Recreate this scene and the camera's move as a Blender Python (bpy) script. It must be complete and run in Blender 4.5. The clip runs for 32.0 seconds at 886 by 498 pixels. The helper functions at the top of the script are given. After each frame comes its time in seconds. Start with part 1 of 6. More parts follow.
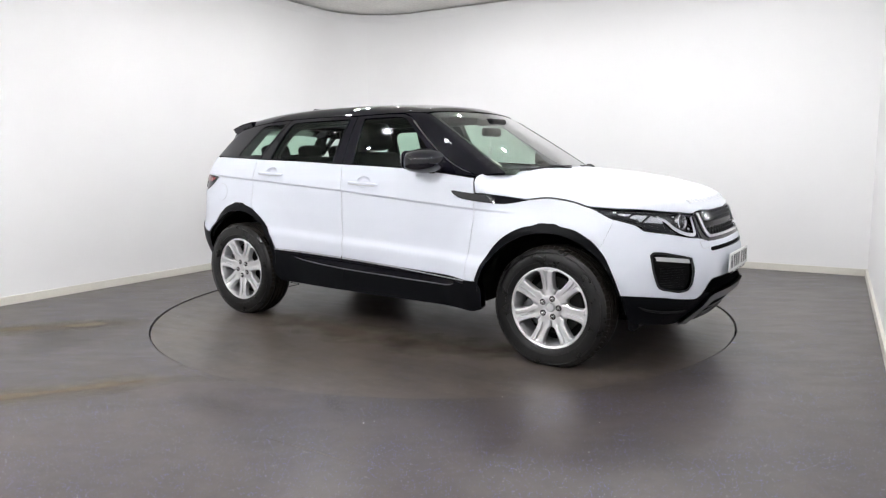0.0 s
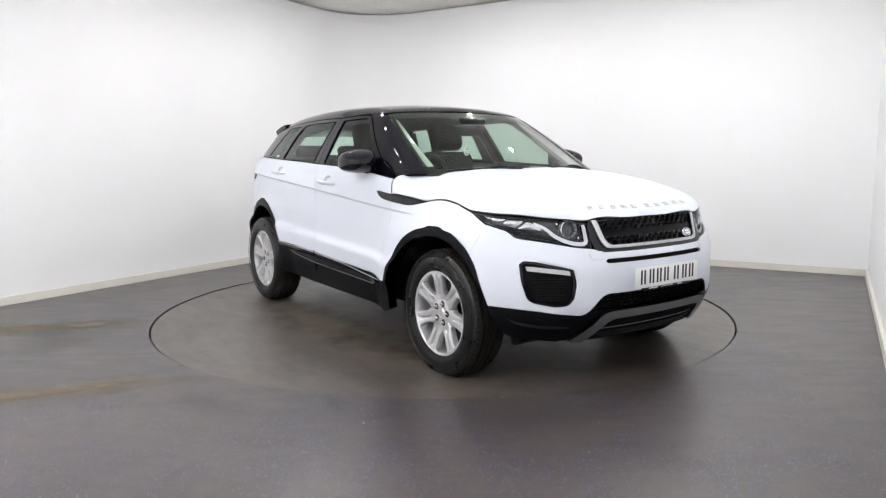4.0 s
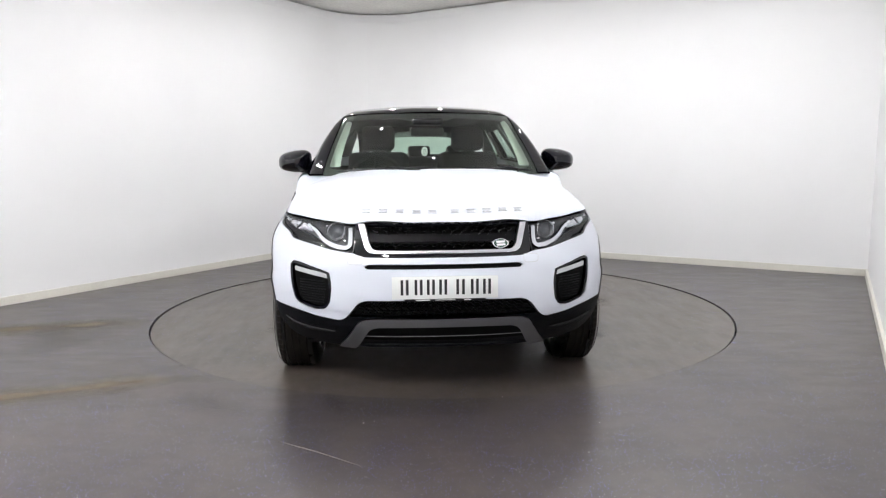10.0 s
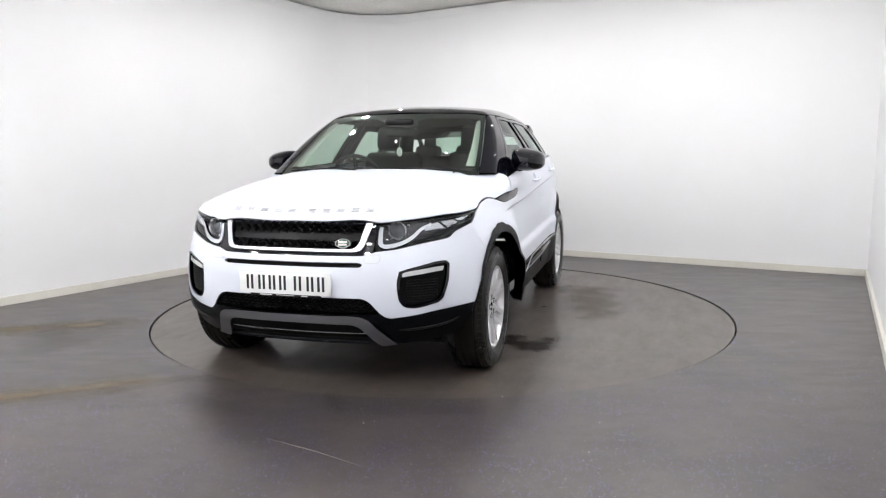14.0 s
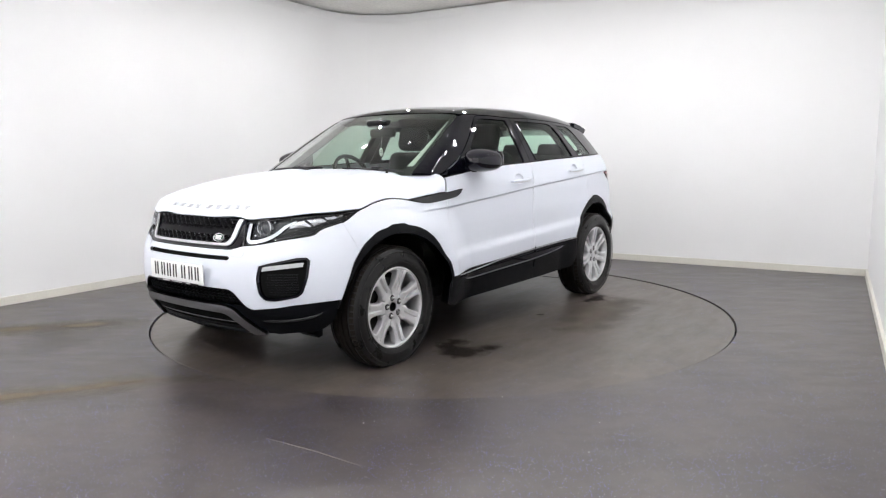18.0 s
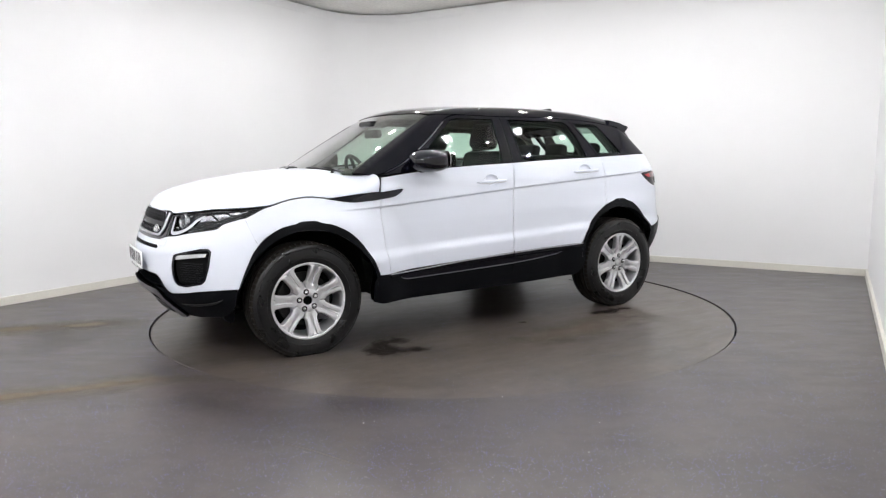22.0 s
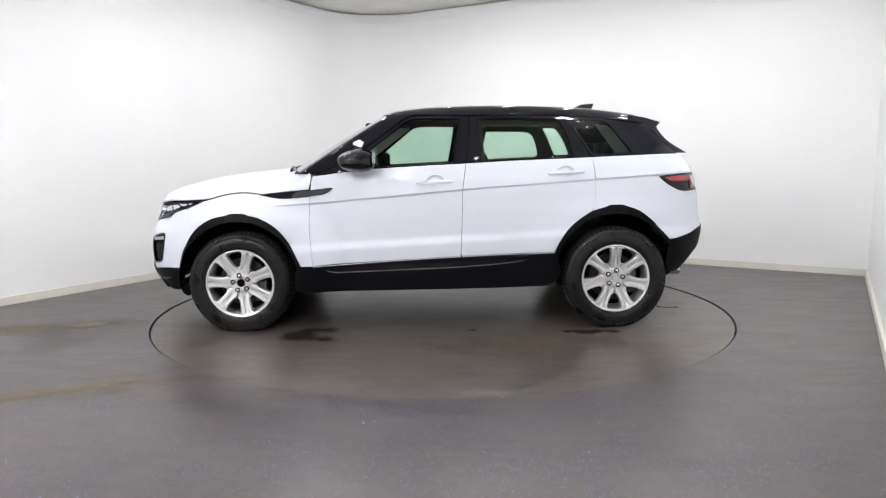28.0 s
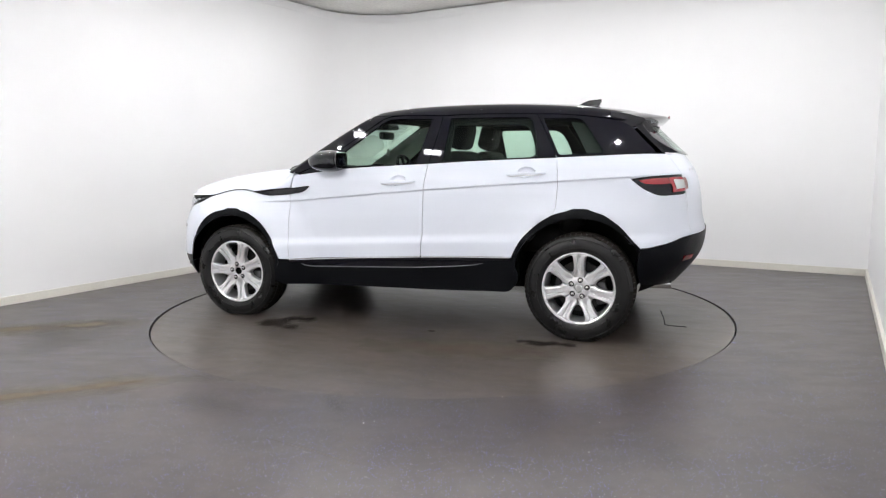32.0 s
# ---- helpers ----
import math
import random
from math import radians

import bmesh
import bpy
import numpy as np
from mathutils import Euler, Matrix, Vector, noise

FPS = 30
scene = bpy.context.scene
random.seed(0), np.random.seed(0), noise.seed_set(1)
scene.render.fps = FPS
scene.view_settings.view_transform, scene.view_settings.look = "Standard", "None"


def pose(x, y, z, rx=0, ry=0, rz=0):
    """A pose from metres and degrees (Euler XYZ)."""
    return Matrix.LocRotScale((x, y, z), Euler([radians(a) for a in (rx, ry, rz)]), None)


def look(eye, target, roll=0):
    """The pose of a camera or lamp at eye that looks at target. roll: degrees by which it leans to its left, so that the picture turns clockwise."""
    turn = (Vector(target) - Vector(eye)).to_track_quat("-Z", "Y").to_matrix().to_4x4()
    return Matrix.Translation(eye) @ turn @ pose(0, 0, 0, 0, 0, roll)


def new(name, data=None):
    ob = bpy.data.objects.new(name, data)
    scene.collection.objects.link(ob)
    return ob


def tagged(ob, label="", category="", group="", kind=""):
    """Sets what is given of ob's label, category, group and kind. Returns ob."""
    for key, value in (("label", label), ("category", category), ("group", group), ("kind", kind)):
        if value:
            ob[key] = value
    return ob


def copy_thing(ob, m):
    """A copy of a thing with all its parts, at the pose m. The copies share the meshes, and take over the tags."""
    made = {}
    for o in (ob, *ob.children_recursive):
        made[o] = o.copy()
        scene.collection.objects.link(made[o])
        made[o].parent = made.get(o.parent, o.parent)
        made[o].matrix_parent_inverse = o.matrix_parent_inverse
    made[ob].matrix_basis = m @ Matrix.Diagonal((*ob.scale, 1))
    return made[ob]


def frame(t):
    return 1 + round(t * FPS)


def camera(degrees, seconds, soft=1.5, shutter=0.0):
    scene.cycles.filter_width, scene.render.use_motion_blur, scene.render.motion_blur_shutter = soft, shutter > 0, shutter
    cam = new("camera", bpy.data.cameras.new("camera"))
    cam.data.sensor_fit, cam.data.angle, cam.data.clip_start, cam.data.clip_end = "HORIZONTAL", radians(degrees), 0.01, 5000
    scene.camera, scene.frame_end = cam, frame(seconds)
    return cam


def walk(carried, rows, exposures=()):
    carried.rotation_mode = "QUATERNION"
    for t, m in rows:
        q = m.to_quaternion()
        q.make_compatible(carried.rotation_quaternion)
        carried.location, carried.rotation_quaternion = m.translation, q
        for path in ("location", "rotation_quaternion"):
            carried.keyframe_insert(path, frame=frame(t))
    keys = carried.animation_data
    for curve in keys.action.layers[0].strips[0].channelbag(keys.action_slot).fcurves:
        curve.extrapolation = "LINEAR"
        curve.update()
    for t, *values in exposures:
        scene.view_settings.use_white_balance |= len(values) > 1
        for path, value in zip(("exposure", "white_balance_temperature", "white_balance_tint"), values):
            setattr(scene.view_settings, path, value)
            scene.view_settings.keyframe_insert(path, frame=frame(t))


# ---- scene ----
from mathutils.geometry import delaunay_2d_cdt

# ---- camera: on a tripod, it stands still while the turntable turns ----
cam = camera(64.62, 32.0, soft=1.25)
EYE = (0.0, -5.658, 1.218)
VIEW = look(EYE, (EYE[0] + math.sin(radians(0.058)), EYE[1] + 1.0, EYE[2] - math.tan(radians(7.527))), -0.432)
walk(cam, [(0, VIEW), (32, VIEW)], exposures=[(0, 0.0, 6500, 10), (32, 0.0, 6500, 10)])


def heading(t):
    """Degrees that the turntable has turned at t seconds."""
    return -34.462 - 5.1865 * t + 0.0024 * (t - 16) ** 2


CAR_X, CAR_Y = 0.1085, -0.1377      # the car's middle, off the turntable's axis
RING = 2.228                        # the turntable's radius
CEILING = 3.12
TABLE_Z = -0.006                    # the turntable lies a little below the floor

# ---- world: a closed room, hardly any light from outside ----
world = bpy.data.worlds.new("world")
scene.world = world
world.use_nodes = True
world.node_tree.nodes["Background"].inputs[0].default_value = (0.8, 0.85, 0.9, 1)
world.node_tree.nodes["Background"].inputs[1].default_value = 0.02
PANEL_GLOW = 370.0
SPOT_GLOW = 70.0
# ceiling fill panels, added unseen for even light: distances from back and side wall
BANK = [(u, v) for u in (8.0, 8.9) for v in (1.4, 2.7, 4.0, 5.2)]
ALONG = [(2.2, 0.55)] + [(1.55, v) for v in (0.8, 1.6, 2.4, 3.2, 4.0, 4.8)] + [(u, 4.75) for u in (2.7, 3.1, 4.0, 5.0, 6.0, 7.0)] + [(u, 1.15) for u in (2.7, 3.3, 4.3, 5.3, 6.3, 7.2)]


# ---- materials ----
def mat_new(name):
    m = bpy.data.materials.new(name)
    m.use_nodes = True
    m.node_tree.nodes.clear()
    return m, m.node_tree.nodes, m.node_tree.links


def surface(name, colour, rough=0.5, metal=0.0, coat=0.0, vary=0.08, scale=6.0, fine=60.0, bump=0.0, rough_vary=0.1, spec=0.5, bump_scale=None, coat_rough=0.03):
    """A principled surface whose tone, gloss and relief vary at two scales."""
    m, n, l = mat_new(name)
    out = n.new("ShaderNodeOutputMaterial")
    b = n.new("ShaderNodeBsdfPrincipled")
    l.new(b.outputs[0], out.inputs[0])
    co = n.new("ShaderNodeTexCoord")
    a, f = n.new("ShaderNodeTexNoise"), n.new("ShaderNodeTexNoise")
    a.inputs["Scale"].default_value, f.inputs["Scale"].default_value = scale, fine
    a.inputs["Detail"].default_value = 5
    for x in (a, f):
        l.new(co.outputs["Object"], x.inputs["Vector"])
    add = n.new("ShaderNodeMath")
    add.operation = "ADD"
    l.new(a.outputs[0], add.inputs[0]), l.new(f.outputs[0], add.inputs[1])
    ramp = n.new("ShaderNodeMapRange")
    ramp.inputs[1].default_value, ramp.inputs[2].default_value = 0.6, 1.4
    ramp.inputs[3].default_value, ramp.inputs[4].default_value = 1 - vary, 1 + vary
    l.new(add.outputs[0], ramp.inputs[0])
    mul = n.new("ShaderNodeVectorMath")
    mul.operation = "SCALE"
    mul.inputs[0].default_value = colour
    l.new(ramp.outputs[0], mul.inputs["Scale"])
    l.new(mul.outputs[0], b.inputs["Base Color"])
    rr = n.new("ShaderNodeMapRange")
    rr.inputs[1].default_value, rr.inputs[2].default_value = 0.3, 0.7
    rr.inputs[3].default_value, rr.inputs[4].default_value = max(0.0, rough * (1 - rough_vary)), min(1.0, rough * (1 + rough_vary))
    l.new(a.outputs[0], rr.inputs[0]), l.new(rr.outputs[0], b.inputs["Roughness"])
    b.inputs["Metallic"].default_value = metal
    b.inputs["Coat Weight"].default_value = coat
    b.inputs["Coat Roughness"].default_value = coat_rough
    b.inputs["Specular IOR Level"].default_value = spec
    if bump:
        bp = n.new("ShaderNodeBump")
        bp.inputs["Strength"].default_value = bump
        bp.inputs["Distance"].default_value = 0.002
        if bump_scale:
            f2 = n.new("ShaderNodeTexNoise")
            f2.inputs["Scale"].default_value = bump_scale
            l.new(co.outputs["Object"], f2.inputs["Vector"])
            l.new(f2.outputs[0], bp.inputs["Height"])
        else:
            l.new(f.outputs[0], bp.inputs["Height"])
        l.new(bp.outputs[0], b.inputs["Normal"])
    return m


def glow(name, colour, strength):
    m, n, l = mat_new(name)
    out, e = n.new("ShaderNodeOutputMaterial"), n.new("ShaderNodeEmission")
    e.inputs[0].default_value, e.inputs[1].default_value = (*colour, 1), strength
    l.new(e.outputs[0], out.inputs[0])
    return m


def glass(name, tint, low=0.035, rough=0.0):
    """A thin pane: tinted clear glass whose mirror gloss grows towards a grazing view."""
    m, n, l = mat_new(name)
    out, mix = n.new("ShaderNodeOutputMaterial"), n.new("ShaderNodeMixShader")
    t, g, f = n.new("ShaderNodeBsdfTransparent"), n.new("ShaderNodeBsdfGlossy"), n.new("ShaderNodeLayerWeight")
    t.inputs[0].default_value = (*tint, 1)
    g.inputs["Roughness"].default_value = rough
    pw, ma = n.new("ShaderNodeMath"), n.new("ShaderNodeMath")
    pw.operation, ma.operation = "POWER", "MULTIPLY_ADD"
    pw.inputs[1].default_value = 5.0
    ma.inputs[1].default_value, ma.inputs[2].default_value = 25 * low, low
    l.new(f.outputs["Facing"], pw.inputs[0]), l.new(pw.outputs[0], ma.inputs[0])
    l.new(ma.outputs[0], mix.inputs[0]), l.new(t.outputs[0], mix.inputs[1]), l.new(g.outputs[0], mix.inputs[2])
    l.new(mix.outputs[0], out.inputs[0])
    return m


PAINT = surface("white_paint", (0.655, 0.685, 0.755), 0.45, coat=0.35, vary=0.012, scale=2, fine=300, spec=0.25, coat_rough=0.07)
BLACK = surface("gloss_black", (0.0030, 0.0030, 0.0065), 0.05, vary=0.1, spec=0.42)
PLASTIC = surface("black_plastic", (0.0038, 0.0042, 0.0055), 0.40, spec=0.09, vary=0.15, fine=400, bump=0.25, bump_scale=600)
TRIM_BLACK = surface("trim_black", (0.005, 0.005, 0.006), 0.30, spec=0.25, vary=0.1)
DARK = surface("dark_void", (0.005, 0.005, 0.005), 0.9, spec=0.1, vary=0.1)
RUBBER = surface("tyre_rubber", (0.0070, 0.0070, 0.0072), 0.30, spec=0.34, vary=0.25, rough_vary=0.2, scale=9, fine=120, bump=0.2)
ALLOY = surface("silver_alloy", (0.75, 0.75, 0.765), 0.30, metal=0.78, coat=0.0, vary=0.05, fine=200)
DUSTY_RUBBER = surface("dusty_tread_rubber", (0.014, 0.0115, 0.0095), 0.75, spec=0.15, vary=0.5, scale=14, fine=150, bump=0.3)
ALLOY_DARK = surface("dusty_alloy", (0.12, 0.12, 0.125), 0.45, metal=0.7, vary=0.2)
CHROME = surface("chrome", (0.85, 0.86, 0.88), 0.08, metal=1.0, vary=0.02)
SATIN = surface("satin_silver", (0.55, 0.56, 0.58), 0.3, metal=0.8, vary=0.04)
SKID = surface("grey_skid_plate", (0.165, 0.165, 0.175), 0.35, metal=0.6, vary=0.05, fine=200)
CLOTH = surface("dark_seat_leather", (0.006, 0.006, 0.0065), 0.65, spec=0.2, vary=0.2, fine=150, bump=0.3)
DASH = surface("dark_dashboard", (0.010, 0.010, 0.011), 0.6, spec=0.25, vary=0.15, fine=300, bump=0.2)
LINER = surface("dark_headliner", (0.035, 0.035, 0.036), 0.9, vary=0.05)
DISC = surface("brake_disc", (0.035, 0.034, 0.033), 0.5, metal=0.6, vary=0.2, scale=20)
RED = surface("red_lens", (0.27, 0.006, 0.013), 0.1, coat=1.0, vary=0.05)
CLEARWHITE = surface("clear_lens_white", (0.46, 0.47, 0.48), 0.12, coat=1.0, vary=0.05)
WHITE = surface("white_card", (0.82, 0.82, 0.80), 0.5, vary=0.03)
PLATE = surface("plate_white", (0.80, 0.81, 0.80), 0.35, coat=0.3, vary=0.02)
INK = surface("plate_black", (0.01, 0.01, 0.012), 0.5, vary=0.05)
GLASS = glass("car_glass", (0.71, 0.865, 0.77))
GLASS_CLEAR = glass("lamp_glass", (0.95, 0.96, 0.98), 0.012)
GLASS_FRONT = glass("windscreen_glass", (0.74, 0.86, 0.78), 0.075)
FILL_PANEL = glow("fill_panel", (0.99, 0.985, 0.995), PANEL_GLOW)
FILL_SMALL = glow("fill_small_panel", (0.99, 0.985, 0.995), PANEL_GLOW * 3.26)
LED_SPOT = glow("led_spot", (0.95, 0.95, 1.0), SPOT_GLOW)


def wall_paint():
    """White emulsion with faint roller marks, grey scuffs near the floor and large uneven patches."""
    m, n, l = mat_new("white_wall_paint")
    out, b = n.new("ShaderNodeOutputMaterial"), n.new("ShaderNodeBsdfPrincipled")
    l.new(b.outputs[0], out.inputs[0])
    co = n.new("ShaderNodeTexCoord")
    big, small = n.new("ShaderNodeTexNoise"), n.new("ShaderNodeTexNoise")
    big.inputs["Scale"].default_value, small.inputs["Scale"].default_value = 0.7, 160
    big.inputs["Detail"].default_value = 4
    l.new(co.outputs["Object"], big.inputs[0]), l.new(co.outputs["Object"], small.inputs[0])
    r = n.new("ShaderNodeValToRGB")
    r.color_ramp.elements[0].position, r.color_ramp.elements[0].color = 0.3, (0.765, 0.765, 0.768, 1)
    r.color_ramp.elements[1].position, r.color_ramp.elements[1].color = 0.7, (0.80, 0.80, 0.803, 1)
    l.new(big.outputs[0], r.inputs[0]), l.new(r.outputs[0], b.inputs["Base Color"])
    b.inputs["Roughness"].default_value = 0.55
    bp = n.new("ShaderNodeBump")
    bp.inputs["Strength"].default_value, bp.inputs["Distance"].default_value = 0.15, 0.001
    l.new(small.outputs[0], bp.inputs["Height"]), l.new(bp.outputs[0], b.inputs["Normal"])
    return m


def dust(name, colour, amount, rough=0.6, scale=3.0, fall=0.5, stretch=(1, 1, 1)):
    """A thin film of dust or damp with a broken edge, clear where it thins out."""
    m, n, l = mat_new(name)
    out, mix = n.new("ShaderNodeOutputMaterial"), n.new("ShaderNodeMixShader")
    t, b = n.new("ShaderNodeBsdfTransparent"), n.new("ShaderNodeBsdfPrincipled")
    b.inputs["Base Color"].default_value, b.inputs["Roughness"].default_value = (*colour, 1), rough
    co, no, at = n.new("ShaderNodeTexCoord"), n.new("ShaderNodeTexNoise"), n.new("ShaderNodeAttribute")
    mp = n.new("ShaderNodeMapping")
    mp.inputs["Scale"].default_value = stretch
    l.new(co.outputs["Object"], mp.inputs["Vector"]), l.new(mp.outputs[0], no.inputs["Vector"])
    no.inputs["Scale"].default_value, no.inputs["Detail"].default_value = scale, 6
    at.attribute_name = "thick"
    su = n.new("ShaderNodeMath")
    su.operation = "MULTIPLY_ADD"
    su.inputs[1].default_value = 1.0
    l.new(at.outputs["Fac"], su.inputs[0])
    nz = n.new("ShaderNodeMath")
    nz.operation = "MULTIPLY_ADD"
    nz.inputs[1].default_value, nz.inputs[2].default_value = 1.6, -0.92
    l.new(no.outputs[0], nz.inputs[0]), l.new(nz.outputs[0], su.inputs[2])
    rg = n.new("ShaderNodeMapRange")
    rg.inputs[1].default_value, rg.inputs[2].default_value, rg.inputs[3].default_value, rg.inputs[4].default_value = 0.0, fall, 0.0, amount
    l.new(su.outputs[0], rg.inputs[0]), l.new(rg.outputs[0], mix.inputs[0])
    l.new(t.outputs[0], mix.inputs[1]), l.new(b.outputs[0], mix.inputs[2]), l.new(mix.outputs[0], out.inputs[0])
    return m


def floor_vinyl(name, base, flecks=0.5, scuffs=0.3):
    """Dark safety vinyl: blue and white flecks in grey, dust, scuffs and worn gloss."""
    m, n, l = mat_new(name)
    out, b = n.new("ShaderNodeOutputMaterial"), n.new("ShaderNodeBsdfPrincipled")
    l.new(b.outputs[0], out.inputs[0])
    co = n.new("ShaderNodeTexCoord")

    def noise_tex(scale, detail=4, rough=0.55):
        x = n.new("ShaderNodeTexNoise")
        x.inputs["Scale"].default_value, x.inputs["Detail"].default_value, x.inputs["Roughness"].default_value = scale, detail, rough
        l.new(co.outputs["Object"], x.inputs["Vector"])
        return x

    big, mid, grain = noise_tex(0.55), noise_tex(3.2, 8, 0.66), noise_tex(220, 2)
    ramp = n.new("ShaderNodeValToRGB")
    e = ramp.color_ramp.elements
    e[0].position, e[0].color = 0.39, (base[0] * 0.66, base[1] * 0.66, base[2] * 0.68, 1)
    e[1].position, e[1].color = 0.61, (base[0] * 1.32, base[1] * 1.28, base[2] * 1.22, 1)
    mixn = n.new("ShaderNodeMath")
    mixn.operation = "MULTIPLY_ADD"
    mixn.inputs[1].default_value, mixn.inputs[2].default_value = 0.5, 0.0
    l.new(mid.outputs[0], mixn.inputs[0])
    add = n.new("ShaderNodeMath")
    add.operation = "MULTIPLY_ADD"
    add.inputs[1].default_value = 0.5
    l.new(big.outputs[0], add.inputs[0]), l.new(mixn.outputs[0], add.inputs[2])
    # long scuffs, drawn out along the room, and small blotches
    scuff_map, scuff, blotch = n.new("ShaderNodeMapping"), n.new("ShaderNodeTexNoise"), noise_tex(14, 6, 0.7)
    scuff_map.inputs["Rotation"].default_value = (0, 0, radians(12))
    scuff_map.inputs["Scale"].default_value = (1.0, 3.2, 1.0)
    scuff.inputs["Scale"].default_value, scuff.inputs["Detail"].default_value, scuff.inputs["Roughness"].default_value = 2.6, 9, 0.72
    l.new(co.outputs["Object"], scuff_map.inputs["Vector"]), l.new(scuff_map.outputs[0], scuff.inputs["Vector"])
    sum1, sum2 = n.new("ShaderNodeMath"), n.new("ShaderNodeMath")
    for node, src, k in ((sum1, scuff, scuffs), (sum2, blotch, 0.30)):
        node.operation = "MULTIPLY_ADD"
        node.inputs[1].default_value = k
        l.new(src.outputs[0], node.inputs[0])
    l.new(add.outputs[0], sum1.inputs[2]), l.new(sum1.outputs[0], sum2.inputs[2])
    shift = n.new("ShaderNodeMath")
    shift.operation = "SUBTRACT"
    shift.inputs[1].default_value = 0.5 * (scuffs + 0.30)
    l.new(sum2.outputs[0], shift.inputs[0]), l.new(shift.outputs[0], ramp.inputs[0])
    vor = n.new("ShaderNodeTexVoronoi")
    vor.inputs["Scale"].default_value = 112
    l.new(co.outputs["Object"], vor.inputs["Vector"])
    near = n.new("ShaderNodeMath")
    near.operation = "LESS_THAN"
    near.inputs[1].default_value = 0.23
    l.new(vor.outputs["Distance"], near.inputs[0])
    sep = n.new("ShaderNodeSeparateColor")
    l.new(vor.outputs["Color"], sep.inputs[0])
    pick = n.new("ShaderNodeMath")
    pick.operation = "GREATER_THAN"
    pick.inputs[1].default_value = 1 - 0.30 * flecks
    l.new(sep.outputs[0], pick.inputs[0])
    both = n.new("ShaderNodeMath")
    both.operation = "MULTIPLY"
    l.new(near.outputs[0], both.inputs[0]), l.new(pick.outputs[0], both.inputs[1])
    worn = n.new("ShaderNodeMapRange")
    worn.inputs[1].default_value, worn.inputs[2].default_value, worn.inputs[3].default_value, worn.inputs[4].default_value = 0.42, 0.58, 1.0, 0.25
    l.new(mid.outputs[0], worn.inputs[0])
    shown = n.new("ShaderNodeMath")
    shown.operation = "MULTIPLY"
    l.new(both.outputs[0], shown.inputs[0]), l.new(worn.outputs[0], shown.inputs[1])
    tone = n.new("ShaderNodeValToRGB")
    tone.color_ramp.interpolation = "CONSTANT"
    tone.color_ramp.elements[0].color = (0.17, 0.18, 0.66, 1)
    tone.color_ramp.elements[1].position, tone.color_ramp.elements[1].color = 0.84, (0.62, 0.62, 0.70, 1)
    l.new(sep.outputs[1], tone.inputs[0])
    mx = n.new("ShaderNodeMix")
    mx.data_type = "RGBA"
    l.new(shown.outputs[0], mx.inputs["Factor"]), l.new(ramp.outputs[0], mx.inputs["A"]), l.new(tone.outputs[0], mx.inputs["B"])
    l.new(mx.outputs["Result"], b.inputs["Base Color"])
    rr = n.new("ShaderNodeMapRange")
    rr.inputs[1].default_value, rr.inputs[2].default_value, rr.inputs[3].default_value, rr.inputs[4].default_value = 0.32, 0.68, 0.28, 0.40
    b.inputs["Specular IOR Level"].default_value = 0.60
    l.new(scuff.outputs[0], rr.inputs[0]), l.new(rr.outputs[0], b.inputs["Roughness"])
    bp = n.new("ShaderNodeBump")
    bp.inputs["Strength"].default_value, bp.inputs["Distance"].default_value = 0.12, 0.001
    l.new(grain.outputs[0], bp.inputs["Height"]), l.new(bp.outputs[0], b.inputs["Normal"])
    return m


WALL = wall_paint()
FLOOR = floor_vinyl("floor_vinyl", (0.052, 0.0435, 0.0415), 1.35, 0.24)
TABLE = floor_vinyl("turntable_vinyl", (0.073, 0.0615, 0.053), 0.35, 0.18)
TAN_DUST = dust("tan_dust", (0.135, 0.105, 0.062), 0.80, 0.45, 2.2, 0.90, (1, 1, 1))
SMUDGE = dust("dark_smudge", (0.028, 0.024, 0.023), 0.26, 0.4, 5.0, 1.1)
HAZE = dust("pale_dust_haze", (0.10, 0.088, 0.075), 0.35, 0.55, 4.0, 0.9)
RUST_DUST = dust("rust_dust", (0.105, 0.080, 0.058), 0.6, 0.55, 5.0, 0.8)
DAMP = dust("damp_mark", (0.018, 0.015, 0.013), 0.66, 0.12, 7.0, 0.45)
SKIRT = surface("cream_skirting_paint", (0.66, 0.64, 0.58), 0.4, vary=0.06, scale=3)
TILE = surface("grey_ceiling_board", (0.80, 0.79, 0.75), 0.9, vary=0.12, scale=2, fine=25, bump=0.5)


# ---- mesh helpers ----
def mk(name, verts, faces, mat, parent=None, label="", smooth=True, normals=None):
    """One mesh object from points and faces, under its parent."""
    me = bpy.data.meshes.new(name)
    me.from_pydata([tuple(map(float, v)) for v in verts], [], [tuple(map(int, f)) for f in faces])
    me.materials.append(mat)
    if smooth:
        me.polygons.foreach_set("use_smooth", [True] * len(me.polygons))
    me.update()
    if normals is not None:
        me.normals_split_custom_set_from_vertices([tuple(map(float, v)) for v in normals])
    ob = new(name, me)
    if parent is not None:
        ob.parent = parent
    if label:
        tagged(ob, label)
    return ob


def part(name, bm, mat, parent=None, label="", smooth=True, angle=35):
    """One mesh object from a bmesh, under its parent."""
    me = bpy.data.meshes.new(name)
    bmesh.ops.recalc_face_normals(bm, faces=bm.faces)
    bm.to_mesh(me)
    bm.free()
    me.materials.append(mat)
    if smooth:
        me.polygons.foreach_set("use_smooth", [True] * len(me.polygons))
        me.set_sharp_from_angle(angle=radians(angle))
    ob = new(name, me)
    if parent is not None:
        ob.parent = parent
    if label:
        tagged(ob, label)
    return ob


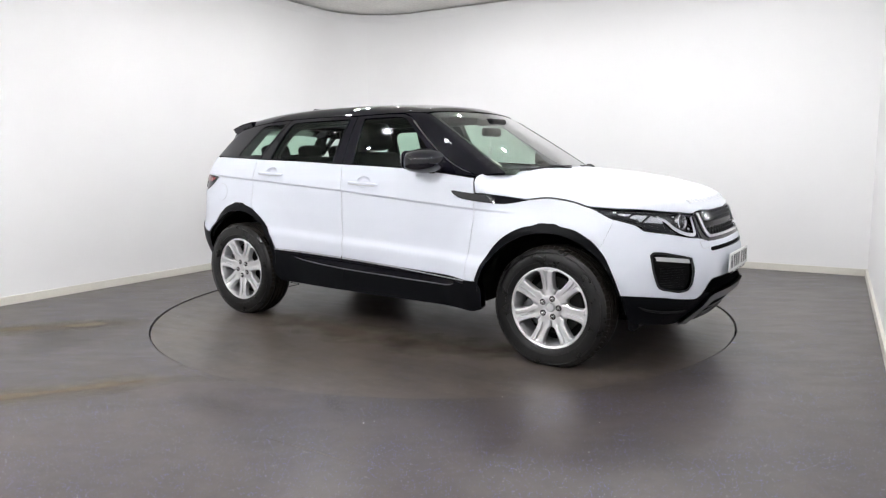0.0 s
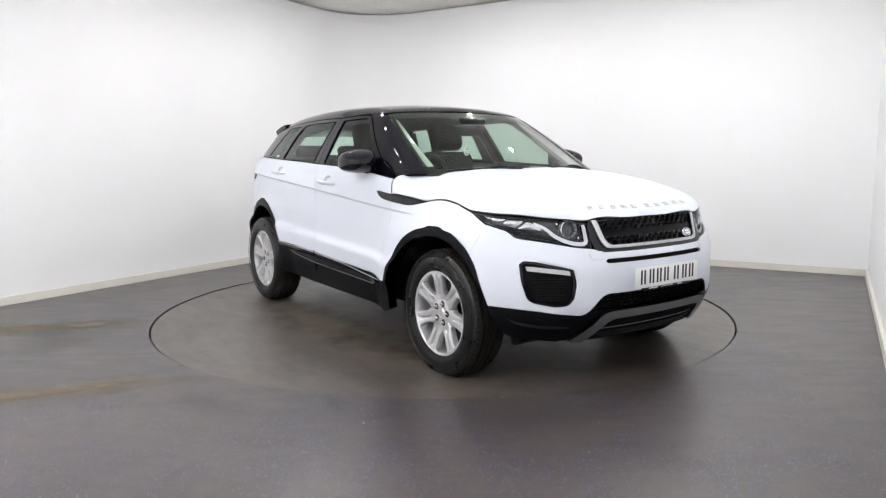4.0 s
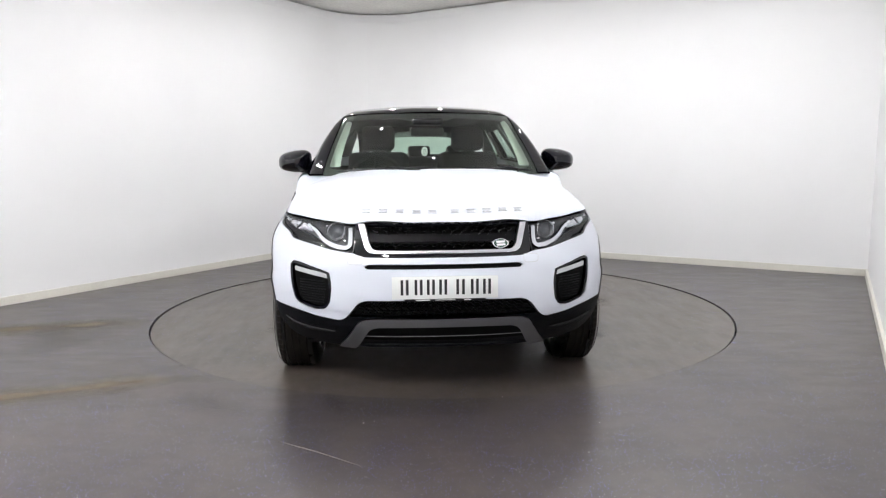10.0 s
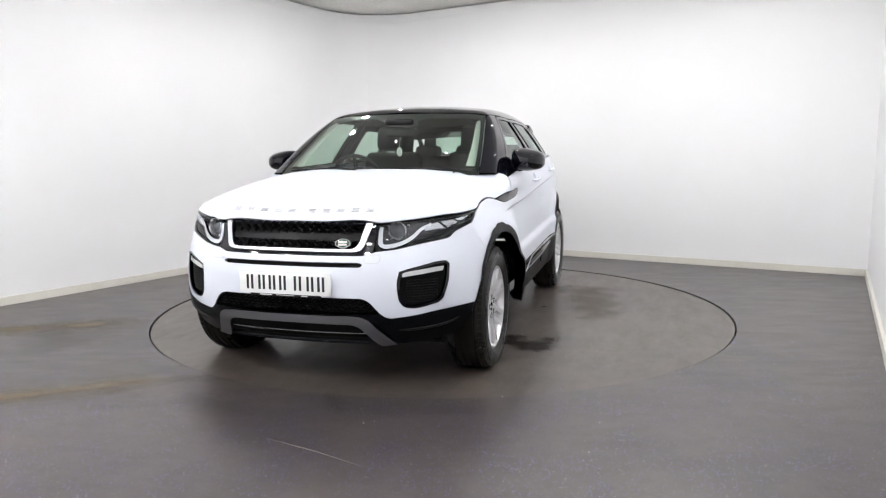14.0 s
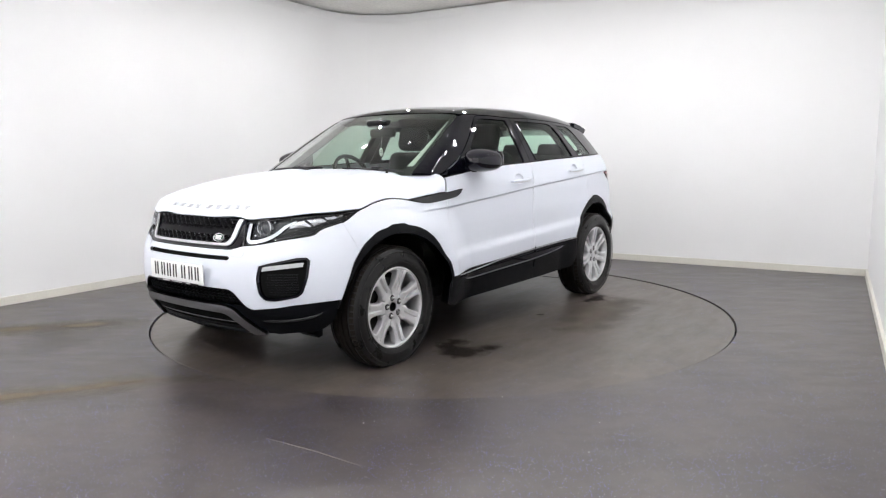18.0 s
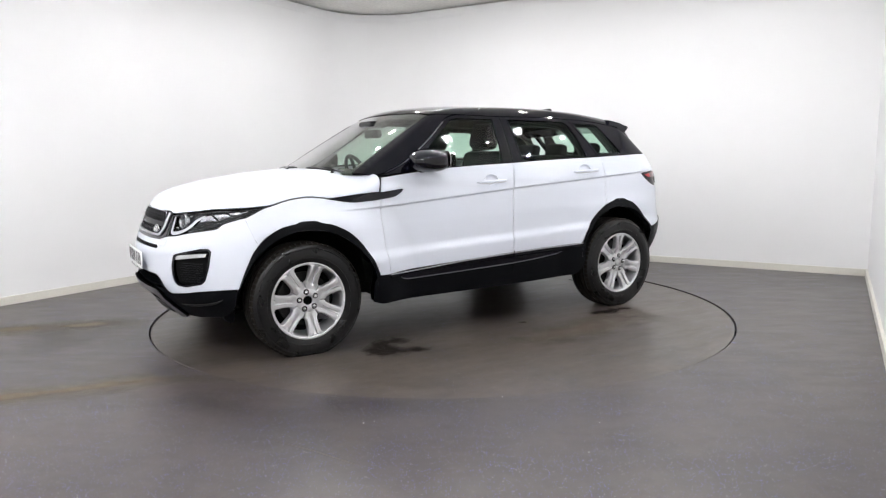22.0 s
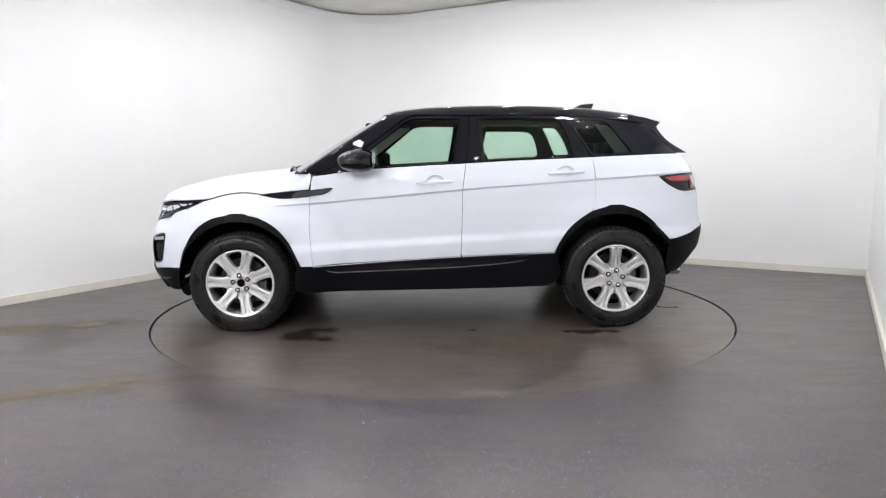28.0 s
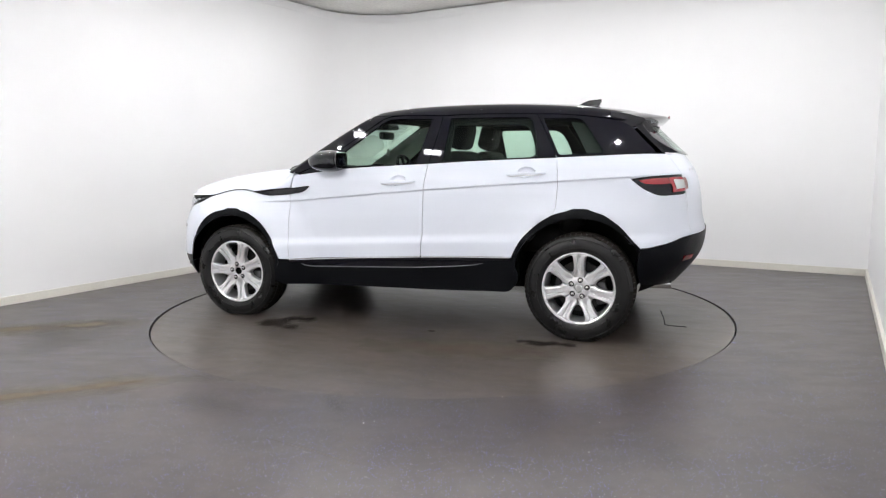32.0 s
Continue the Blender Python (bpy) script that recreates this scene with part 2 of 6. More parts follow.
def box(bm, c, s, bevel=0.0, m=None, seg=2):
    r = bmesh.ops.create_cube(bm, size=1)
    bmesh.ops.scale(bm, vec=s, verts=r["verts"])
    if bevel:
        es = list({e for v in r["verts"] for e in v.link_edges})
        g = bmesh.ops.bevel(bm, geom=es, offset=bevel, segments=seg, affect="EDGES", profile=0.5)
        vs = list({v for f in g["faces"] for v in f.verts} | {v for v in r["verts"] if v.is_valid})
    else:
        vs = r["verts"]
    t = Matrix.Translation(c) @ m if m is not None else Matrix.Translation(c)
    bmesh.ops.transform(bm, matrix=t, verts=vs)
    return vs


def tube(bm, pts, r, n=10, closed=False):
    """A round bar through points; r a number or one for each point."""
    pts = [Vector(p) for p in pts]
    k = len(pts)
    rs = r if isinstance(r, (list, tuple)) else [r] * k
    rings = []
    ref = None
    for i, p in enumerate(pts):
        if closed:
            d = pts[(i + 1) % k] - pts[i - 1]
        else:
            d = pts[min(i + 1, k - 1)] - pts[max(i - 1, 0)]
        d.normalize()
        if ref is None:
            ref = d.orthogonal().normalized()
        ref = (ref - d * ref.dot(d)).normalized()
        b = d.cross(ref)
        rings.append([bm.verts.new(p + (ref * math.cos(a) + b * math.sin(a)) * rs[i]) for a in [2 * math.pi * j / n for j in range(n)]])
    for i in range(k if closed else k - 1):
        A, B = rings[i], rings[(i + 1) % k]
        for j in range(n):
            bm.faces.new((A[j], A[(j + 1) % n], B[(j + 1) % n], B[j]))
    if not closed:
        bm.faces.new(rings[0][::-1])
        bm.faces.new(rings[-1])


def lathe(bm, prof, n=64, m=None, closed=False):
    """Turns a profile of (radius, height) about z."""
    rings = []
    for r, z in prof:
        rings.append([bm.verts.new((m or Matrix()) @ Vector((r * math.cos(2 * math.pi * j / n), r * math.sin(2 * math.pi * j / n), z))) for j in range(n)])
    for i in range(len(rings) if closed else len(rings) - 1):
        A, B = rings[i], rings[(i + 1) % len(rings)]
        for j in range(n):
            bm.faces.new((A[j], A[(j + 1) % n], B[(j + 1) % n], B[j]))


def prism(bm, poly, z0, z1, m=None):
    a = [bm.verts.new((m or Matrix()) @ Vector((x, y, z0))) for x, y in poly]
    b = [bm.verts.new((m or Matrix()) @ Vector((x, y, z1))) for x, y in poly]
    k = len(poly)
    bm.faces.new(a[::-1])
    bm.faces.new(b)
    for i in range(k):
        bm.faces.new((a[i], a[(i + 1) % k], b[(i + 1) % k], b[i]))


def mirror_bm(bm, sd):
    if sd < 0:
        for v in bm.verts:
            v.co.y *= -1
        bmesh.ops.reverse_faces(bm, faces=bm.faces)


# ---- the room ----
BACK_N, LEFT_N = Vector((0.5094, 0.8605)), Vector((-0.8525, 0.5228))
CORNER_L = Vector((-1.072, 4.391))
CORNER_R = Vector((4.248, 1.242))
REAR_R = CORNER_R + 3.0 * Vector((-1.525, -2.72))
REAR_L = REAR_R + 6.6 * LEFT_N


def arc_corner(p, a, b, r, k=10):
    """Points that round the corner p between the directions a and b."""
    a, b = a.normalized(), b.normalized()
    half = a.angle(b) / 2
    d = r / math.tan(half)
    c = p + (a + b).normalized() * (r / math.sin(half))
    s, e = p + a * d - c, p + b * d - c
    a0, a1 = math.atan2(s.y, s.x), math.atan2(e.y, e.x)
    while a1 - a0 > math.pi:
        a1 -= 2 * math.pi
    while a1 - a0 < -math.pi:
        a1 += 2 * math.pi
    return [c + Vector((math.cos(a0 + (a1 - a0) * i / k), math.sin(a0 + (a1 - a0) * i / k))) * r for i in range(k + 1)]


def wall_run(name, pts, z0, z1, thick, mat, label, category, outward=1):
    """A wall with thickness along points of the plan."""
    n = len(pts)
    nor = []
    for i in range(n):
        d = (pts[min(i + 1, n - 1)] - pts[max(i - 1, 0)]).normalized()
        nor.append(Vector((-d.y, d.x)) * outward)
    vs, fs = [], []
    for p, q in zip(pts, nor):
        o = p + q * thick
        vs += [(p.x, p.y, z0), (p.x, p.y, z1), (o.x, o.y, z1), (o.x, o.y, z0)]
    for i in range(n - 1):
        a, b = 4 * i, 4 * i + 4
        for j in range(4):
            fs.append((a + j, a + (j + 1) % 4, b + (j + 1) % 4, b + j))
    fs += [(3, 2, 1, 0), (4 * n - 4, 4 * n - 3, 4 * n - 2, 4 * n - 1)]
    bm = bmesh.new()
    v = [bm.verts.new(x) for x in vs]
    for f in fs:
        bm.faces.new([v[i] for i in f])
    return tagged(part(name, bm, mat, None, "", True, 20), label, category, kind="structure")


def build_room():
    left_end, back_end = REAR_L - CORNER_L, CORNER_R - CORNER_L
    bend = arc_corner(CORNER_L, left_end, back_end, 0.85, 16)
    line = [REAR_L] + bend + [CORNER_R]
    mid = len(bend) // 2 + 1
    wall_run("wall_left", line[:mid + 1], -0.02, CEILING - 0.018, 0.12, WALL, "smooth white painted wall, lightly scuffed above the skirting", "wall", 1)
    wall_run("wall_back", line[mid:], -0.02, CEILING - 0.012, 0.12, WALL, "smooth white painted wall rounding into its neighbour", "wall", 1)
    wall_run("wall_right", [CORNER_R, REAR_R], -0.02, CEILING, 0.12, WALL, "smooth white painted side wall", "wall", 1)
    wall_run("wall_rear", [REAR_R, REAR_L], -0.02, CEILING, 0.12, WALL, "plain white painted end wall", "wall", 1)

    def inset(ps, d):
        out = []
        for i, p in enumerate(ps):
            q = (ps[min(i + 1, len(ps) - 1)] - ps[max(i - 1, 0)]).normalized()
            out.append(p + Vector((q.y, -q.x)) * d)
        return out

    for nm, ps in (("baseboard", inset(line[:mid + 1], 0.022)), ("baseboard", inset(line[mid:], 0.022)), ("baseboard", inset([CORNER_R + Vector((-0.02, -0.035)), REAR_R], 0.022))):
        wall_run(nm, ps, 0, 0.07, 0.021, SKIRT, "low cream painted skirting board along the wall", "skirting", 1)
    # paper joint running below the ceiling
    wall_run("trim", inset(line, 0.006), CEILING - 0.115, CEILING - 0.06, 0.006, WALL, "thin white edge strip at the top of the wall", "trim", 1)
    corners = [REAR_L + LEFT_N * 0.3, CORNER_L + LEFT_N * 0.4 + BACK_N * 0.4, CORNER_R + BACK_N * 0.3 - LEFT_N * 0.3, REAR_R - BACK_N * 0.3 - LEFT_N * 0.3]
    bm = bmesh.new()
    prism(bm, [(c.x, c.y) for c in corners], CEILING, CEILING + 0.1)
    tagged(part("ceiling", bm, TILE, None, "", False), "grey textured ceiling board", "ceiling", kind="structure")
    # floor with the round opening for the turntable
    k = 128
    ring = [(math.cos(2 * math.pi * i / k) * (RING + 0.008), math.sin(2 * math.pi * i / k) * (RING + 0.008)) for i in range(k)]
    far = []
    for i in range(k):
        d = Vector(ring[i]).normalized()
        best = 1e9
        for a, b in zip(corners, corners[1:] + corners[:1]):
            e = b - a
            den = d.x * e.y - d.y * e.x
            if abs(den) > 1e-9:
                s = (a.x * e.y - a.y * e.x) / den
                u = (a.x * d.y - a.y * d.x) / den
                if s > 0 and -1e-6 <= u <= 1 + 1e-6:
                    best = min(best, s)
        far.append((d.x * best, d.y * best))
    vs = [(x, y, 0) for x, y in ring] + [(x, y, 0) for x, y in far] + [(x, y, -0.05) for x, y in ring]
    fs = []
    for i in range(k):
        j = (i + 1) % k
        fs += [(i, k + i, k + j, j), (2 * k + i, i, j, 2 * k + j)]
    for c in corners:
        a = math.atan2(c.y, c.x) % (2 * math.pi)
        i = int(a / (2 * math.pi) * k)
        vs.append((c.x, c.y, 0))
        fs.append((k + i, len(vs) - 1, k + (i + 1) % k))
    tagged(mk("floor", vs, fs, FLOOR, None, "", False), "dark grey speckled safety vinyl floor with dusty streaks", "floor", kind="structure")
    bm = bmesh.new()
    lathe(bm, [(0.001, -0.05), (RING + 0.05, -0.05)], 64)
    tagged(part("ground", bm, DARK, None, "", False), "dark pit under the turntable gap", "pit", kind="structure")


def build_turntable():
    bm = bmesh.new()
    lathe(bm, [(0.0005, -0.04), (RING - 0.005, -0.04), (RING - 0.003, -0.002), (RING - 0.005, 0.0), (1.5, 0.0), (0.7, 0.0), (0.0005, 0.0)], 128)
    t = part("turntable", bm, TABLE, None, "", True, 30)
    return tagged(t, "round dark grey vinyl turntable flush in the floor", "turntable")


def build_ceiling_lights():
    ang = math.degrees(math.atan2(LEFT_N.y, LEFT_N.x))

    def spot(u, v, z):
        """A place u from the back wall and v from the side wall."""
        p = CORNER_R - BACK_N * u + LEFT_N * v
        return pose(p.x, p.y, z, 0, 0, ang)

    def lights(places, w, d, mat, label, group):
        bm = bmesh.new()
        box(bm, (0, 0, 0), (w + 0.04, d + 0.04, 0.03), 0.004)
        housing = part("ceiling_light", bm, WHITE)
        tagged(housing, label, "ceiling light", group)
        bm = bmesh.new()
        box(bm, (0, 0, -0.0165), (w, d, 0.004))
        part("diffuser", bm, mat, housing, "glowing diffuser")
        housing.matrix_basis = places[0]
        for m in places[1:]:
            copy_thing(housing, m)

    z = CEILING - 0.016
    # the first two sets are added fill, out of view, to even the light
    lights([spot(u, v, z) for u, v in BANK], 0.17, 0.115, FILL_PANEL, "small white ceiling fill panel with a glowing diffuser, unseen, added to even the light", "ceiling light panels")
    lights([spot(u, v, z) for u, v in ALONG], 0.06, 0.045, FILL_SMALL, "small white ceiling fill light along the wall, unseen, added to even the light", "ceiling lights along the walls")
    lights([pose(x, y, z, 0, 0, ang) for x, y in ((-1.8, -0.55), (-1.1, -1.35), (1.3, -0.8), (2.05, -0.05))], 0.17, 0.115, LED_SPOT, "small white ceiling light panel, dimmed", "dimmed ceiling light panels")
    # small round downlights in rows
    bm = bmesh.new()
    lathe(bm, [(0.0005, 0.0), (0.036, 0.0), (0.046, -0.004), (0.050, -0.010), (0.044, -0.014), (0.030, -0.010), (0.020, -0.004), (0.0005, -0.004)], 20)
    down = part("downlight", bm, WHITE)
    tagged(down, "small round white ceiling downlight", "downlight", "ceiling downlights")
    bm = bmesh.new()
    lathe(bm, [(0.0005, -0.0085), (0.014, -0.0085), (0.017, -0.006)], 20)
    part("lens", bm, LED_SPOT, down, "glowing round lens")
    made = [spot(u, v, CEILING - 0.001) for u in (4.6, 5.9) for v in (0.9, 1.75, 2.6, 3.45, 4.3, 5.15)] + [spot(3.3, v, CEILING - 0.001) for v in (1.3, 2.15, 3.0, 3.85)]
    down.matrix_basis = made[0]
    for m in made[1:]:
        copy_thing(down, m)


build_room()
turntable = build_turntable()
build_ceiling_lights()


# ---- the car's form: x forward from mid-wheelbase, y to its left, z up ----
class Curve:
    """A smooth line through a few stations."""

    def __init__(self, pts, soft=0.06):
        pts = sorted(pts)
        xs, ys = np.array([p[0] for p in pts]), np.array([p[1] for p in pts])
        pad = 4 * soft
        self.x = np.linspace(xs[0] - pad, xs[-1] + pad, 1200)
        step = self.x[1] - self.x[0]
        y = np.interp(self.x, xs, ys)
        lo, hi = self.x < xs[0], self.x > xs[-1]
        y[lo] = ys[0] + (self.x[lo] - xs[0]) * (ys[1] - ys[0]) / (xs[1] - xs[0])
        y[hi] = ys[-1] + (self.x[hi] - xs[-1]) * (ys[-1] - ys[-2]) / (xs[-1] - xs[-2])
        h = max(1, int(2.5 * soft / step))
        w = np.exp(-0.5 * (np.arange(-h, h + 1) * step / soft) ** 2)
        self.y = np.convolve(np.pad(y, h, mode="edge"), w / w.sum(), "valid")

    def __call__(self, x):
        return np.interp(x, self.x, self.y)


def smax(a, b, k):
    return np.maximum(a, b) + np.maximum(k - np.abs(a - b), 0) ** 2 / (4 * k)


def fade(x, a, b):
    t = np.clip((x - a) / (b - a), 0, 1)
    return t * t * (3 - 2 * t)


WIDTH = Curve([(0.2, 0.885), (0.40, 0.915), (0.52, 0.928), (0.612, 0.933), (0.655, 0.912), (0.80, 0.915), (0.97, 0.908), (1.05, 0.898), (1.15, 0.872), (1.25, 0.835)], 0.010)
TAPER = Curve([(-2.2, -0.17), (-1.9, -0.105), (-1.6, -0.065), (-1.2, -0.022), (-0.8, -0.004), (-0.3, 0.0), (0.5, 0.0), (0.9, -0.016), (1.2, -0.052), (1.5, -0.080), (1.8, -0.095), (2.2, -0.15)], 0.10)
NOSE = Curve([(0.2, 1.99), (0.30, 2.07), (0.38, 2.135), (0.46, 2.155), (0.56, 2.160), (0.66, 2.150), (0.72, 2.128), (0.80, 2.088), (0.89, 2.062), (1.0, 2.03)], 0.025)
TAIL = Curve([(0.2, -1.86), (0.34, -1.92), (0.45, -2.02), (0.55, -2.09), (0.69, -2.115), (0.78, -2.085), (0.92, -2.075), (1.07, -2.045), (1.15, -2.00), (1.24, -1.93)], 0.03)
HOOD = Curve([(0.6, 1.6), (0.8, 1.24), (0.95, 1.146), (1.14, 1.129), (1.35, 1.109), (1.61, 1.070), (1.83, 1.018), (1.95, 0.965), (2.02, 0.915), (2.08, 0.855), (2.3, 0.60)], 0.035)
CREASE = Curve([(-2.2, 1.115), (-1.61, 1.075), (-0.96, 1.035), (-0.24, 0.985), (0.81, 0.895), (1.05, 0.885), (1.4, 0.87)], 0.1)
HUB_Z, HUB_X = 0.345, 1.33


def half_width(x, z):
    w = WIDTH(z + 0.05 * np.clip(x, -0.95, 0.85) * fade(z, 0.95, 0.75)) + TAPER(x)
    rf, rr = np.hypot(x - HUB_X, z - 0.40), np.hypot(x + HUB_X, z - 0.42)
    w = w + 0.094 * fade(rf, 0.76, 0.42) * fade(z, 1.03, 0.76) + 0.028 * fade(rr, 0.68, 0.40) * fade(z, 1.0, 0.78)
    # a sharp swage: the upper panel stands out over the lower one
    d = z - CREASE(x)
    fall = fade(x, 1.15, 0.95) * fade(x, -2.0, -1.7)
    return w + fall * 0.0085 * (fade(d, -0.007, 0.007) * np.exp(-np.maximum(d, 0) / 0.07) - 0.35 * (1 - fade(d, -0.007, 0.007)) * np.exp(np.minimum(d, 0) / 0.12))


def nose_x(y, z):
    return NOSE(z) - 0.17 * y ** 2 - 0.42 * y ** 4


def tail_x(y, z):
    return TAIL(z) + 0.10 * y ** 2 + 0.30 * y ** 4


def hood_z(x, y):
    return HOOD(x) - 0.44 * np.maximum(y - 0.30, 0) ** 2 + 0.012 * fade(np.abs(y), 0.42, 0.55) * fade(x, 0.9, 1.2)


def low_body(x, y, z):
    y = np.abs(y)
    f = smax(y - half_width(x, z), x - nose_x(y, z), 0.065)
    f = smax(f, tail_x(y, z) - x, 0.14)
    return smax(f, z - hood_z(x, y), 0.05)


ROOF = Curve([(0.7, 1.475), (0.3, 1.572), (0.0, 1.608), (-0.4, 1.618), (-0.8, 1.614), (-1.2, 1.592), (-1.5, 1.553), (-1.8, 1.498)], 0.10)
GREEN_TAPER = Curve([(-2.0, -0.17), (-1.6, -0.075), (-1.2, -0.03), (-0.6, -0.004), (0.0, 0.0), (0.5, -0.026), (0.9, -0.10)], 0.1)


def top_body(x, y, z):
    y = np.abs(y)
    side = y - (0.862 - 0.56 * (z - 1.17) - 0.28 * (z - 1.17) ** 2 + GREEN_TAPER(x))
    roof = z - (ROOF(x) - 0.115 * y ** 2)
    screen = 0.80 * (x - (1.055 - 0.30 * y ** 2 - 1.62 * (z - 1.13) - 0.22 * (z - 1.13) ** 2))
    back = 0.75 * ((-1.985 + 0.30 * y ** 2 + 1.02 * (z - 1.2)) - x)
    return smax(smax(smax(side, roof, 0.07), screen, 0.03), back, 0.05)


# rays that sweep a body: a rounded-rectangle spine for the flanks and ends, a lengthwise axis for the top
SX, SY, RHO = 1.45, 0.45, 0.5
Q = RHO * math.pi / 2
S1, S2 = SY + Q, SY + Q + 2 * SX
S3, S4 = S2 + Q, S2 + Q + SY


def spine(s):
    """Ray origins and ways round the car; s is 0 at the middle of the nose, grows along the left flank."""
    sg, s = np.sign(s) + (s == 0), np.abs(s)
    ox = np.where(s < S1, SX, np.where(s < S2, SX - (s - S1), -SX))
    oy = np.where(s < SY, s, np.where(s < S3, SY, np.maximum(S4 - s, 0)))
    a = np.where(s < SY, 0, np.where(s < S1, (s - SY) / RHO, np.where(s < S2, math.pi / 2, np.where(s < S3, math.pi / 2 + (s - S2) / RHO, math.pi))))
    return ox, oy * sg, np.cos(a), np.sin(a) * sg


def march(fn, o, d, far=2.6):
    lo, hi = np.zeros(len(o)), np.full(len(o), far)
    for _ in range(34):
        mid = (lo + hi) / 2
        p = o + d * mid[:, None]
        inside = fn(p[:, 0], p[:, 1], p[:, 2]) < 0
        lo, hi = np.where(inside, mid, lo), np.where(inside, hi, mid)
    return o + d * lo[:, None]


def slope(fn, p, e=0.0025):
    g = np.stack([fn(p[:, 0] + e * a, p[:, 1] + e * b, p[:, 2] + e * c) - fn(p[:, 0] - e * a, p[:, 1] - e * b, p[:, 2] - e * c) for a, b, c in ((1, 0, 0), (0, 1, 0), (0, 0, 1))], -1)
    return g / np.maximum(np.linalg.norm(g, axis=1), 1e-9)[:, None]


def flank(q):
    ox, oy, dx, dy = spine(q[:, 0])
    z = np.zeros(len(q))
    return march(low_body, np.stack([ox, oy, q[:, 1]], -1), np.stack([dx, dy, z], -1))


def over(fn, z0):
    def f(q):
        a = q[:, 1]
        z = np.zeros(len(q))
        return march(fn, np.stack([q[:, 0], z, z + z0], -1), np.stack([z, np.sin(a), np.cos(a)], -1))
    return f


def ahead(fn, x0, way):
    def f(q):
        z = np.zeros(len(q))
        return march(fn, np.stack([z + x0, q[:, 0], q[:, 1]], -1), np.stack([z + way, z, z], -1))
    return f


HOOD_Z, ROOF_Z = 0.62, 1.02
FLANK = (flank, low_body)
BONNET = (over(low_body, HOOD_Z), low_body)
ROOFING = (over(top_body, ROOF_Z), top_body)
SCREEN = (ahead(top_body, -0.5, 1.0), top_body)
BACKLIGHT = (ahead(top_body, -0.8, -1.0), top_body)


def on_side(x, z, fn=low_body):
    """The point of the left flank at x, z."""
    return march(fn, np.array([[x, 0.0, z]]), np.array([[0.0, 1.0, 0.0]]), 1.5)[0]


def on_front(y, z, fn=low_body):
    return march(fn, np.array([[0.0, y, z]]), np.array([[1.0, 0.0, 0.0]]))[0]


def on_rear(y, z, fn=low_body):
    return march(fn, np.array([[0.0, y, z]]), np.array([[-1.0, 0.0, 0.0]]))[0]


def on_top(x, y, fn=low_body):
    return march(fn, np.array([[x, y, 0.6]]), np.array([[0.0, 0.0, 1.0]]))[0]


def to_spine(p):
    x, y, z = p
    sg, y = (1 if y >= 0 else -1), abs(y)
    if x > SX:
        s = y if y < SY else SY + RHO * math.atan2(y - SY, x - SX)
    elif x > -SX:
        s = S1 + SX - x
    else:
        s = S4 - y if y < SY else S2 + RHO * math.atan2(-SX - x, y - SY)
    return (s * sg, z)


def P(kind, a, b):
    """A flank parameter from a side ('s': x, z), front ('f': y, z) or rear ('r': y, z) reading."""
    return to_spine({"s": on_side, "f": on_front, "r": on_rear}[kind](a, b))


def H(kind, a, b):
    """A bonnet parameter from a side, front or top ('t': x, y) reading."""
    p = {"s": on_side, "f": on_front, "t": on_top}[kind](a, b)
    return (p[0], math.atan2(p[1], p[2] - HOOD_Z))


def R(kind, a, b):
    """A roof parameter from a side, front or top reading."""
    p = {"s": lambda x, z: on_side(x, z, top_body), "f": lambda y, z: on_front(y, z, top_body), "t": lambda x, y: march(top_body, np.array([[x, y, 1.2]]), np.array([[0.0, 0.0, 1.0]]))[0],
         "r": lambda y, z: on_rear(y, z, top_body)}[kind](a, b)
    return (p[0], math.atan2(p[1], p[2] - ROOF_Z))


def chain(fn, text):
    """Parameters from a string such as 's 1.2 .9, f .4 .8'."""
    out = []
    for w in text.split(","):
        k, a, b = w.split()
        out.append(fn(k, float(a), float(b)))
    return out


def mirrored(ps):
    """Both halves of an outline whose left half runs from the middle line to the middle line."""
    return list(ps) + [(a, -b) for a, b in reversed(ps)]


def mirrored_u(ps):
    return list(ps) + [(-a, b) for a, b in reversed(ps)]


def smooth_loop(ps, step, sharp=50, rounds=2):
    """Resamples a loop at even steps; corners under the sharp angle are softened by rounds of cutting."""
    ps = [np.array(p, float) for p in ps]
    for _ in range(rounds):
        out = []
        k = len(ps)
        for i in range(k):
            a, b, c = ps[i - 1], ps[i], ps[(i + 1) % k]
            u, v = b - a, c - b
            lu, lv = np.linalg.norm(u), np.linalg.norm(v)
            if lu < 1e-6 or lv < 1e-6:
                continue
            turn = math.degrees(math.acos(np.clip(u @ v / (lu * lv), -1, 1)))
            if turn > sharp or turn < 1:
                out.append(b)
            else:
                m = min(lu, lv) * 0.25
                out += [b - u / lu * m, b + v / lv * m]
        ps = out
    res = []
    for i in range(len(ps)):
        a, b = ps[i], ps[(i + 1) % len(ps)]
        n = max(1, int(np.ceil(np.linalg.norm(b - a) / step)))
        res += [a + (b - a) * j / n for j in range(n)]
    return np.array(res)


def inset_loop(ps, d):
    """Moves a loop inwards by d."""
    nx = np.roll(ps, -1, 0) - np.roll(ps, 1, 0)
    nx = nx / np.maximum(np.linalg.norm(nx, axis=1), 1e-9)[:, None]
    area = np.sum(ps[:, 0] * np.roll(ps[:, 1], -1) - np.roll(ps[:, 0], -1) * ps[:, 1])
    s = 1 if area > 0 else -1
    return ps + np.stack([-nx[:, 1], nx[:, 0]], -1) * d * s


